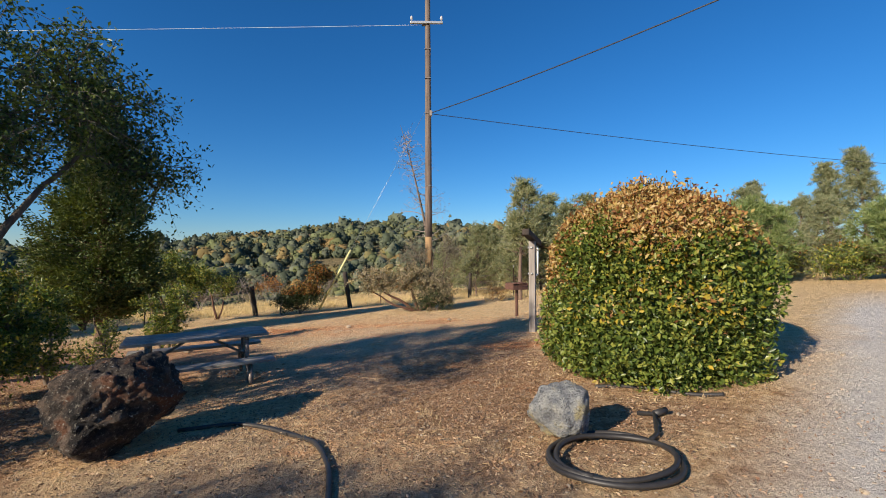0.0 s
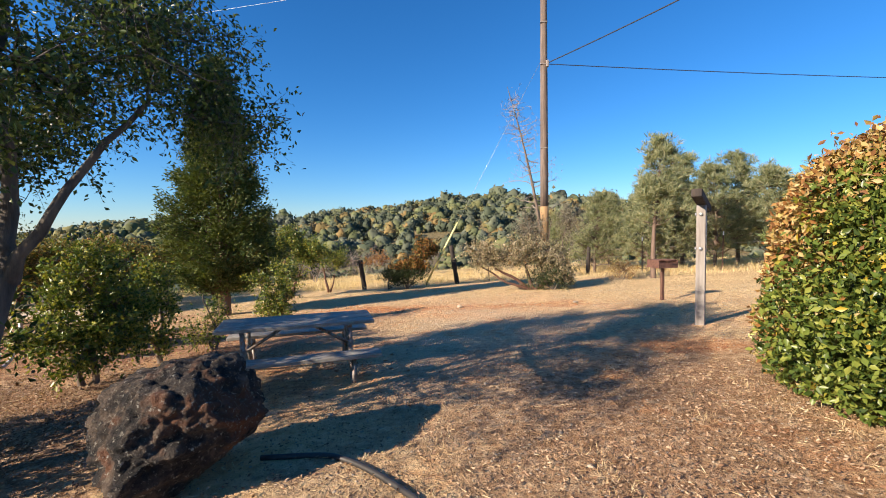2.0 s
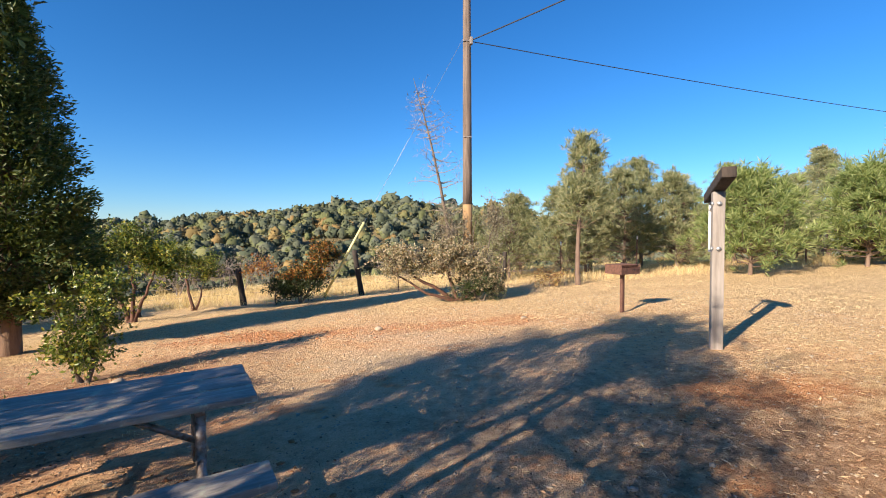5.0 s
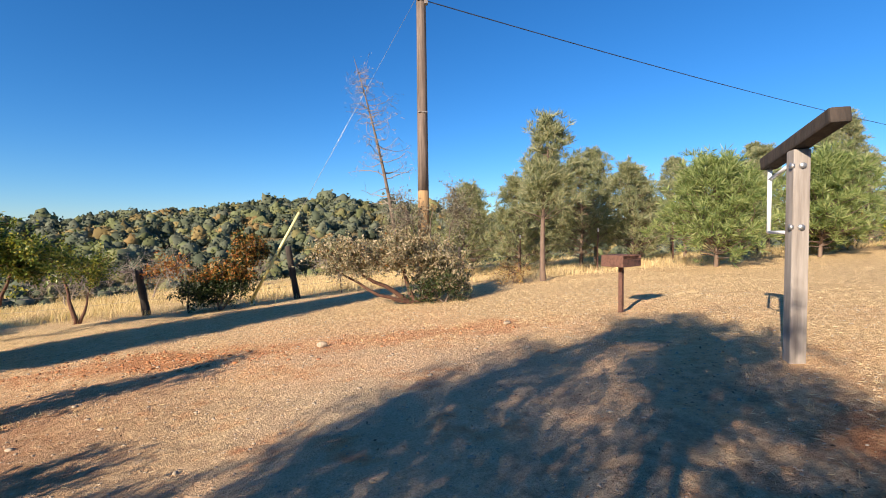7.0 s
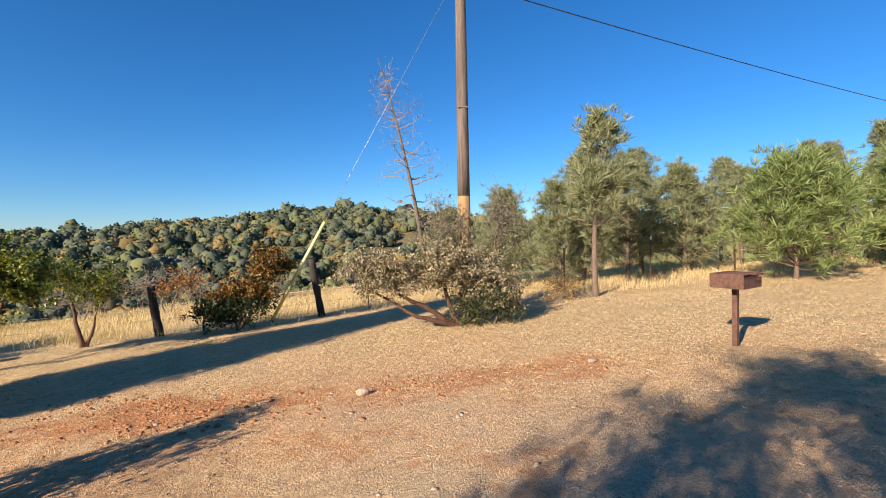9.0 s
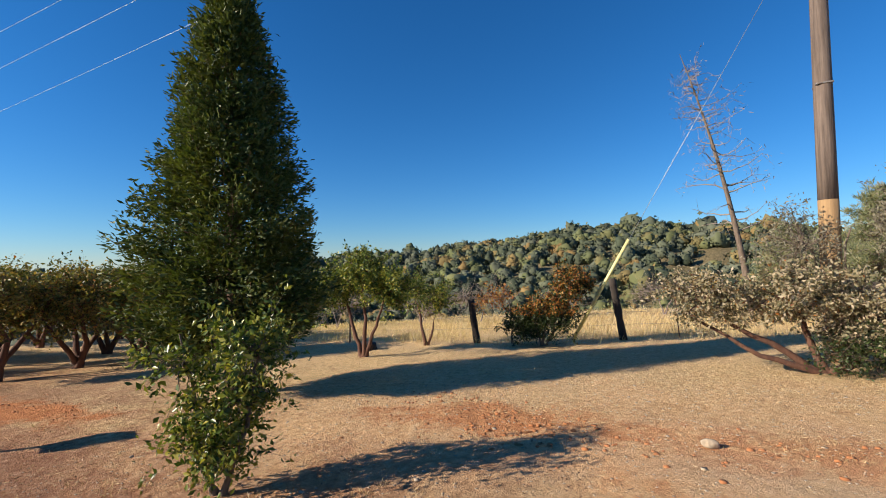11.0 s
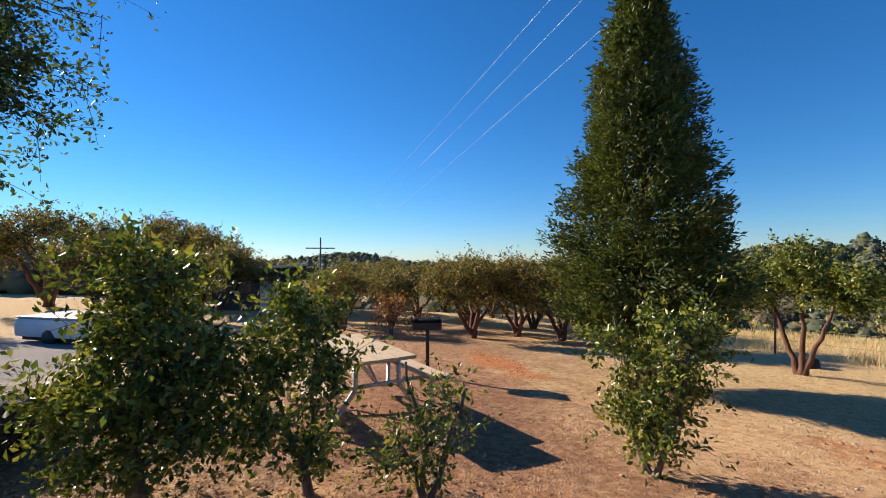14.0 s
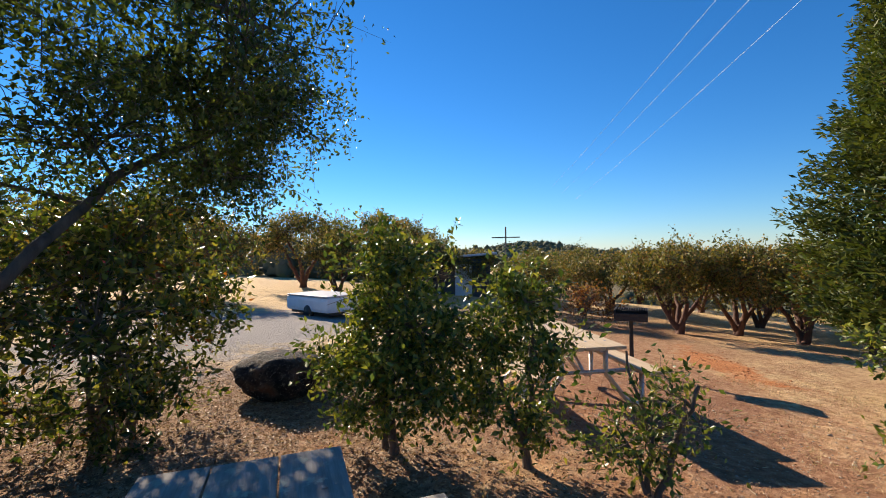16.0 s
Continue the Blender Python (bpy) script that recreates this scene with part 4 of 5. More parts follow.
leafy_tree("shrub", on(-4.47, 9.33, -0.05), "small sparse green shrub with bare dead sticks", "shrub",
           [([(0, 0, 0), (0.05, 0.02, 0.5), (-0.05, -0.12, 1.05)], 0.022, 0.008), ([(0.02, 0.05, 0), (0.0, 0.2, 0.5), (0.05, 0.32, 0.85)], 0.026, 0.014), ([(0, 0, 0), (-0.1, -0.2, 0.5)], 0.015, 0.006)],
           [((0.0, 0.0, 0.5), (0.35, 0.4, 0.3), 20), ((0.0, 0.2, 0.75), (0.3, 0.3, 0.3), 10), ((-0.1, -0.2, 0.35), (0.3, 0.3, 0.25), 14)],
           M_SHRUB, M_TWIG, 0.055, 26, 0.004, 0.11, seed=8, aspect=0.5)
leafy_tree("shrub", on(-4.60, 11.38, -0.05), "upright green shrub with dry grey twigs on top", "shrub",
           [([(0, 0, 0), (-0.1, -0.1, 0.6), (-0.25, -0.15, 1.4)], 0.03, 0.008), ([(0.05, 0, 0), (0.2, 0.15, 0.6), (0.3, 0.2, 1.2)], 0.03, 0.01), ([(0, 0.05, 0), (0.05, -0.2, 0.5)], 0.02, 0.008)],
           [((0.25, 0.15, 1.25), (0.4, 0.4, 0.4), 26), ((0.05, 0.1, 0.8), (0.5, 0.5, 0.4), 30), ((0.0, 0.0, 0.45), (0.55, 0.55, 0.25), 24), ((-0.25, -0.15, 1.1), (0.4, 0.4, 0.45), 9)],
           M_SHRUB, M_TWIG, 0.06, 62, 0.004, 0.12, seed=9, aspect=0.5)
# multi-stemmed shrub by the dry meadow
leafy_tree("toyon_tree", on(-8.42, 18.2, -0.05), "rounded grey-green small tree with red-brown stems", "tree",
           [([(0, 0, 0), (-0.25, 0, 0.7), (-0.6, 0.1, 1.5)], 0.07, 0.03), ([(0.05, 0, 0), (0.1, 0, 0.8), (0.0, 0, 1.7)], 0.065, 0.03), ([(0.1, 0, 0), (0.35, 0, 0.7), (0.7, 0, 1.5)], 0.06, 0.025)],
           [((-0.9, 0, 1.85), (0.8, 0.8, 0.65), 40), ((0.1, 0, 2.35), (0.9, 0.9, 0.65), 44), ((0.9, 0, 1.85), (0.8, 0.8, 0.65), 40)],
           M_SHRUB, M_REDB, 0.08, 120, 0.006, 0.15, seed=12)
leafy_tree("toyon_tree", on(-8.0, 20.8, -0.05), "small grey-green tree with several bare stems", "tree",
           [([(0, 0, 0), (-0.15, 0, 0.7), (-0.4, 0.1, 1.4)], 0.06, 0.025), ([(0.05, 0, 0), (0.3, 0, 0.8)], 0.05, 0.02)],
           [((-0.4, 0, 1.8), (0.8, 0.7, 0.6), 30), ((0.5, 0, 1.6), (0.7, 0.7, 0.5), 26)], M_SHRUB, M_REDB, 0.075, 70, 0.006, 0.15, seed=13)
leafy_tree("manzanita", on(1.0, 18.0, -0.05), "low spreading manzanita with pale grey-green leaves", "shrub",
           [([(0, 0, 0), (-0.5, -0.1, 0.35), (-1.3, -0.2, 0.8)], 0.08, 0.03), ([(0, 0, 0), (-0.2, 0.1, 0.6), (-0.3, 0.1, 1.2)], 0.07, 0.03), ([(0, 0, 0), (0.5, 0, 0.5), (0.9, 0.1, 0.9)], 0.07, 0.03), ([(0, 0, 0), (-0.9, -0.2, 0.3), (-1.9, -0.1, 0.95)], 0.06, 0.02)],
           [((-1.7, -0.1, 1.25), (0.8, 0.7, 0.5), 40), ((-0.7, -0.2, 1.2), (0.8, 0.7, 0.5), 40), ((-0.2, 0.1, 1.5), (0.7, 0.7, 0.4), 30), ((0.5, -0.1, 1.0), (0.8, 0.7, 0.6), 40), ((0.9, -0.2, 0.6), (0.6, 0.6, 0.45), 24)],
           M_MANZ, M_REDB, 0.068, 90, 0.005, 0.13, seed=14, shell=0.45, extra=[("dry_leaves", M_ORANGE, 0.05, 0.05, 0.9)])
leafy_tree("dark_shrub", on(1.7, 17.6, -0.05), "low dark green shrub at the pole's foot", "shrub",
           [([(0, 0, 0), (0.1, 0, 0.4)], 0.03, 0.012), ([(0, 0, 0), (-0.4, 0, 0.4)], 0.03, 0.012)],
           [((0, 0, 0.5), (0.7, 0.6, 0.4), 40), ((-0.6, 0.1, 0.35), (0.5, 0.5, 0.3), 20)], M_DARKSH, M_TWIG, 0.06, 44, 0.004, 0.12, seed=15)
leafy_tree("grey_shrub", on(1.55, 18.7, -0.05), "tall twiggy grey shrub beside the pole", "shrub",
           [([(0, 0, 0), (-0.2, 0, 1.0), (-0.5, 0, 2.0)], 0.04, 0.012), ([(0, 0, 0), (0.3, 0, 1.0), (0.6, 0, 2.2)], 0.04, 0.012), ([(0, 0, 0), (0, 0.2, 1.2), (0.1, 0.3, 2.4)], 0.04, 0.012)],
           [((-0.7, 0, 2.1), (0.7, 0.7, 0.9), 40), ((0.7, 0, 2.4), (0.7, 0.7, 0.9), 44), ((0.0, 0, 1.2), (0.9, 0.7, 0.7), 40)], M_GREYBR, M_TWIG, 0.058, 56, 0.006, 0.17, seed=16, aspect=0.4)
leafy_tree("autumn_shrub", on(-4.35, 20.9, -0.05), "dark evergreen shrub with orange autumn sprigs", "shrub",
           [([(0, 0, 0), (-0.2, 0, 0.6)], 0.04, 0.015), ([(0, 0, 0), (0.5, 0, 0.9), (0.8, 0, 1.6)], 0.04, 0.015), ([(0, 0, 0), (0.1, 0, 0.8)], 0.04, 0.015)],
           [((-0.35, 0, 0.65), (0.9, 0.7, 0.6), 60), ((0.3, 0, 0.95), (0.85, 0.7, 0.65), 60), ((0.8, 0, 1.75), (0.6, 0.6, 0.6), 32)],
           M_DARKSH, M_TWIG, 0.075, 80, 0.005, 0.14, seed=17, extra=[("orange_leaves", M_ORANGE, 0.9, 0.08, 0.95)])
leafy_tree("autumn_sapling", on(-5.3, 21.2, -0.05), "thin sapling with sparse orange autumn leaves", "tree",
           [([(0, 0, 0), (-0.05, 0, 0.8), (-0.1, 0, 1.6)], 0.03, 0.008)],
           [((-0.3, 0, 1.4), (0.55, 0.4, 0.4), 18), ((-1.0, 0, 1.35), (0.4, 0.3, 0.25), 9)], M_ORANGE, M_TWIG, 0.08, 20, 0.004, 0.14, seed=18)
leafy_tree("dry_brush", on(4.35, 20.3, -0.05), "low brown brush beside a slim pine", "shrub",
           [([(0, 0, 0), (0.1, 0, 0.4)], 0.02, 0.008)], [((0, 0, 0.4), (0.7, 0.5, 0.4), 36)], M_HEDGED, M_TWIG, 0.06, 26, 0.004, 0.13, seed=19)
for i, (x, y, s, seed) in enumerate(((-9.5, 28.5, 1.5, 20), (-13, 29, 1.2, 21), (-6, 31, 1.1, 22), (-17, 27, 1.4, 23), (-1.5, 32, 1.3, 24), (4, 31, 1.2, 25))):
    leafy_tree("grey_brush", on(x, y, -0.05), "bare grey brush at the meadow's edge", "shrub",
               [([(0, 0, 0), (-0.3 * s, 0, 0.9 * s)], 0.04, 0.012), ([(0, 0, 0), (0.4 * s, 0, 0.9 * s)], 0.04, 0.012)],
               [((-0.5 * s, 0, 0.9 * s), (0.9 * s, 0.8 * s, 0.7 * s), 40), ((0.6 * s, 0, 0.9 * s), (0.9 * s, 0.8 * s, 0.8 * s), 40)],
               M_GREYBR, M_DEADW, 0.07, 18, 0.008, 0.25, "grey brush", seed, aspect=0.35)

# bare dead pine behind the pole
dead = thing("dead_pine", on(1.7, 30.5, -0.1), "slender dead pine with bare pinkish twigs", "tree")
rng = np.random.default_rng(31)
t = np.linspace(0, 1, 12)
lead = np.stack([-2.0 * t ** 1.5 * 1.1, 0.1 * np.sin(t * 6), t * 11.4], 1)
pl = Pile()
pl.tube(lead, 0.13 * (1 - t) + 0.012, 8)
child("trunk", pl.mesh("trunk", M_TWIG), dead)
pl, tips = Pile(), []
for k in range(58):
    u = rng.uniform(0.28, 0.97)
    s = np.array([np.interp(u, t, lead[:, j]) for j in range(3)])
    ang, ln = rng.uniform(0, 2 * np.pi), rng.uniform(0.7, 2.6) * (1.15 - u) + 0.35
    e = s + np.array([math.cos(ang) * ln, math.sin(ang) * ln, rng.uniform(-0.1, 0.5) * ln])
    path = curve_path(s, e, rng, 6, 0.15, -0.05)
    pl.tube(path, np.linspace(0.03 * (1.2 - u) + 0.008, 0.006, 6), 4)
    for _ in range(4):
        q = path[rng.integers(2, 6)]
        e2 = q + rng.normal(size=3) * 0.28
        pl.tube(np.array([q, (q + e2) / 2, e2]), [0.008, 0.006, 0.003], 3)
        if u > 0.45:
            tips.append(e2 + rng.normal(size=(3, 3)) * 0.1)
tagged(child("branchwork", pl.mesh("branchwork", M_DEADW), dead), kind="stuff")
child("dead_needles", leaf_mesh("dead_needles", np.concatenate(tips), rng, M_DEADW, 0.2, aspect=0.12), dead)


# incense cedar
def cedar(at, height, width, seed):
    rng = np.random.default_rng(seed)
    ob = thing("incense_cedar", at, "tall narrow conical incense cedar with dense green sprays", "tree")
    pl = Pile()
    t = np.linspace(0, 1, 12)
    pl.tube(np.stack([0.04 * np.sin(t * 4), 0 * t, t * height * 0.97], 1), 0.17 * (1 - t) + 0.015, 10)
    child("trunk", pl.mesh("trunk", M_CEDARB), ob)
    pl, spots, heads = Pile(), [], []
    for k in range(640):
        u = rng.uniform(0, 1) ** 1.15
        h = height * (0.13 + 0.86 * u)
        prof = (1 - u) ** 0.92 * (0.55 + 0.45 * min(1, u / 0.10))
        ang = rng.uniform(0, 2 * np.pi)
        R = width * prof * rng.uniform(0.72, 1.1) * (1 + 0.14 * math.sin(ang * 3 + u * 9)) + 0.12
        d = np.array([math.cos(ang), math.sin(ang), 0])
        s, e = np.array([0, 0, h - 0.25 * R]), np.array([d[0] * R, d[1] * R, h + 0.35 * R * (0.4 + u)])
        path = curve_path(s, e, rng, 5, 0.05, -0.08)
        pl.tube(path, np.linspace(0.016, 0.004, 5), 3)
        m = int(135 * (0.35 + prof))
        v = rng.uniform(0.35, 1.04, m) ** 0.8
        base = np.stack([np.interp(v, np.linspace(0, 1, 5), path[:, j]) for j in range(3)], 1)
        side = np.array([-d[1], d[0], 0])
        spots.append(base + side * (rng.normal(size=(m, 1)) * 0.13) + rng.normal(size=(m, 3)) * np.array([0.05, 0.05, 0.09]))
        heads.append(unit(d * 0.75 + side * rng.normal(size=(m, 1)) * 0.6 + np.array([0, 0, 1.0]) * rng.uniform(-0.35, 0.9, (m, 1))))
    tagged(child("branchwork", pl.mesh("branchwork", M_CEDARB), ob), kind="stuff")
    child("crown", leaf_mesh("crown", np.concatenate(spots), rng, M_CEDAR, 0.11, aspect=0.32, heading=np.concatenate(heads), follow=0.66), ob)
    return ob


cedar(on(-8.0, 14.1, -0.1), 7.6, 1.72, 40)


# grey pines
def pine_meshes(height, width, seed, tufts, needle, leafmat, low=0.12, open_top=True, n_needles=24):
    rng = np.random.default_rng(seed)
    pl, br, spots, heads = Pile(), Pile(), [], []
    t = np.linspace(0, 1, 12)
    lead = np.stack([0.05 * height * np.sin(t * 2.4 + seed) * t, 0.04 * height * np.cos(t * 2 + seed) * t, t * height], 1)
    pl.tube(lead, height * 0.017 * (1 - t) + 0.012, 8)
    for k in range(tufts):
        u = low + (1 - low) * rng.uniform(0, 1) ** 0.85
        s = np.array([np.interp(u, t, lead[:, j]) for j in range(3)])
        ang = rng.uniform(0, 2 * np.pi)
        R = width * ((1 - u) ** 0.7 * 0.9 + 0.13) * rng.uniform(0.5, 1.1)
        e = s + np.array([math.cos(ang) * R, math.sin(ang) * R, R * rng.uniform(0.15, 0.75)])
        path = curve_path(s, e, rng, 5, 0.08, -0.06)
        br.tube(path, np.linspace(0.012 + 0.008 * R, 0.005, 5), 4)
        for q, hd in ((path[4], path[4] - path[3]), (path[3] + rng.normal(size=3) * 0.12, path[3] - path[2]), (path[4] + rng.normal(size=3) * 0.2, path[4] - path[2]), (path[2] + rng.normal(size=3) * 0.15, path[3] - path[1])):
            spots.append(np.repeat(q[None], n_needles, 0) + rng.normal(size=(n_needles, 3)) * 0.03)
            heads.append(np.repeat(unit(hd[None] + np.array([[0, 0, 0.25]])), n_needles, 0))
    P, Hd = np.concatenate(spots), np.concatenate(heads)
    return (pl.mesh("trunk", M_PINEB), br.mesh("branches", M_PINEB), leaf_mesh("needles", P, rng, leafmat, needle, aspect=0.085, heading=Hd, follow=0.5, fold=0.12))


def pine(at, meshes, label, group, scale=1.0, turn=0.0):
    ob = thing("grey_pine", at, label, "pine tree", group, turn=turn)
    ob.scale = (scale, scale, scale)
    for nm, me in zip(("trunk", "branchwork", "crown"), meshes):
        o = child(nm, me, ob)
        if nm == "branchwork":
            tagged(o, kind="stuff")
    return ob


PINES = [pine_meshes(5.6, 1.7, 51, 150, 0.26, M_PINE, 0.22), pine_meshes(5.2, 2.0, 52, 190, 0.26, M_PINE, 0.06), pine_meshes(4.4, 1.9, 53, 190, 0.25, M_PINE, 0.04)]
YOUNG = pine_meshes(3.3, 2.0, 54, 210, 0.27, M_YPINE, 0.10)
TALL = pine_meshes(9.5, 1.9, 55, 130, 0.34, M_PINE, 0.5)
pine(on(5.42, 20.4, -0.05), pine_meshes(5.1, 1.25, 56, 120, 0.25, M_PINE, 0.38), "slim grey pine with a bare lower trunk", "")
rng = np.random.default_rng(60)
for i, (x, y, k, s) in enumerate(((4.0, 25.5, 1, 0.82), (6.2, 24.6, 2, 0.95), (7.6, 25.5, 1, 0.95), (9.2, 25.0, 1, 0.98), (8.6, 27.5, 0, 1.1), (10.8, 26.5, 0, 1.05), (11.6, 24.8, 2, 1.05), (13.2, 26.5, 1, 1.0), (14.6, 25.2, 0, 1.0),
                                  (15.4, 23.6, 2, 1.0), (17.0, 24.5, 1, 1.0), (18.4, 22.0, 2, 1.05), (19.5, 25.5, 0, 1.2), (21.5, 22.5, 1, 1.0), (2.4, 27.5, 2, 0.8), (5.2, 28.5, 1, 0.85), (23.5, 26.5, 1, 1.2), (16.5, 28.5, 0, 1.25))):
    pine(on(x, y, -0.05), PINES[k], "bushy grey-green pine in a dense stand", "stand of grey pines", s * (0.9 if x < 13 else 0.74), rng.uniform(0, 360))
pine(on(10.9, 19.4, -0.05), YOUNG, "young bright green pine with low branches", "", 1.0, 30)
pine(on(15.2, 19.6, -0.05), YOUNG, "young bright green pine with low branches", "", 1.0, 140)
pine(on(19.3, 17.4, -0.05), YOUNG, "young bright green pine with low branches", "", 0.9, 250)
for x, y, s in ((28.5, 30.0, 0.85), (23.0, 29.5, 0.68), (31.5, 30.5, 1.0), (34.5, 27.0, 0.8)):
    pine(on(x, y, -0.05), TALL, "tall open grey pine above the others", "tall grey pines", s, rng.uniform(0, 360))
for i, (x, y) in enumerate(((17.6, 21.0), (19.0, 18.6), (20.8, 16.2), (23.5, 14.5), (22.0, 18.5))):
    leafy_tree("border_shrub", on(x, y, -0.05), "wide green shrub with orange tinted tops", "shrub",
               [([(0, 0, 0), (0.1, 0, 0.8)], 0.06, 0.02), ([(0, 0, 0), (-0.6, 0, 0.8)], 0.05, 0.02)],
               [((0, 0, 1.0), (1.3, 1.2, 0.9), 70), ((-0.8, 0.3, 0.8), (1.0, 1.0, 0.7), 50)], M_SHRUB, M_TWIG, 0.11, 40, 0.006, 0.24, "border shrubs", 70 + i, extra=[("orange_leaves", M_ORANGE, 0.5, 0.10, 1.35)])

# orchard trees to the west
ORCH = []
for i, (x, y, s) in enumerate(((-15.6, 13.3, 1.0), (-16.2, 15.2, 1.05), (-14.8, 16.2, 0.95))):
    o = leafy_tree("orchard_tree", on(x, y, -0.05), "low spreading orchard tree with dark trunk and yellowing leaves", "tree",
                   [([(0, 0, 0), (-0.3, 0.1, 0.7), (-0.9, 0.2, 1.5)], 0.11, 0.04), ([(0.05, 0, 0), (0.3, 0.1, 0.8), (0.7, -0.2, 1.7)], 0.10, 0.04), ([(0, 0, 0.2), (0.05, 0.5, 1.0), (0.1, 0.9, 1.7)], 0.08, 0.03), ([(0, 0, 0.2), (0.05, -0.5, 1.0), (0.1, -0.9, 1.7)], 0.08, 0.03)],
                   [((-1.1, 0.2, 2.0), (0.9, 0.9, 0.7), 36), ((0.8, -0.2, 2.2), (0.9, 0.9, 0.7), 36), ((0.1, 1.1, 2.1), (0.9, 0.8, 0.7), 32), ((0.1, -1.2, 2.0), (0.9, 0.8, 0.7), 32), ((-0.1, 0, 2.6), (0.8, 0.8, 0.5), 26), ((-0.9, 0.9, 1.45), (0.7, 0.7, 0.4), 16), ((0.9, -0.9, 1.5), (0.7, 0.7, 0.4), 14)],
                   M_ORCH, M_REDB, 0.095, 54, 0.007, 0.19, "orchard trees", 80 + i, extra=[("orange_leaves", M_ORANGE, 0.10 if i == 2 else 0.03, 0.09, None)])
    ORCH.append(o)
rng = np.random.default_rng(90)
for x, y, k, s in ((-13.4, 17.0, 2, 0.85), (-19.5, 17.5, 1, 1.0), (-19.8, 14.5, 0, 1.0), (-18.0, 20.0, 2, 1.0), (-20.5, 11.2, 1, 0.85), (-22.0, 8.6, 0, 0.85), (-24.0, 13.0, 2, 1.0), (-25.5, 9.5, 1, 0.9), (-16.5, 19.0, 0, 0.85), (-25.0, 17.5, 0, 1.1), (-28.0, 6.0, 2, 1.0), (-13.0, 19.8, 1, 0.8), (-22.5, 15.5, 1, 1.1), (-27, 12, 0, 1.1), (-30, 16, 2, 1.2), (-31, 9.5, 1, 1.1), (-22, 20.5, 0, 1.1), (-26, 21, 2, 1.1), (-34, 13, 0, 1.2), (-18.5, 9.0, 2, 0.8)):
    o = copy_thing(ORCH[k], pose(*on(x, y, -0.05), 0, 0, rng.uniform(0, 360)))
    o.scale = (s, s, s)
leafy_tree("autumn_bush", on(-16.2, 10.6, -0.05), "bush with rusty orange leaves near the orchard", "shrub",
           [([(0, 0, 0), (0.2, 0.1, 0.7)], 0.04, 0.015), ([(0, 0, 0), (-0.3, 0, 0.7)], 0.04, 0.015)], [((0, 0, 0.9), (0.8, 0.9, 0.7), 60), ((0.2, 0.9, 0.6), (0.6, 0.6, 0.5), 24)], M_ORANGE, M_TWIG, 0.08, 22, 0.005, 0.18, seed=95)
for i, (x, y, s) in enumerate(((-21.0, 2.5, 1.0), (-23.0, -1.0, 1.2), (-18.0, -4.5, 1.2), (-26.0, 3.0, 1.2), (-14.0, -7.5, 1.3), (-30, 1, 1.6), (-27, -5, 1.7), (-20, -9, 1.7), (-33, -2, 1.9))):
    o = copy_thing(ORCH[i % 3], pose(*on(x, y, -0.05), 0, 0, 60 * i))
    o.scale = (s, s, s)


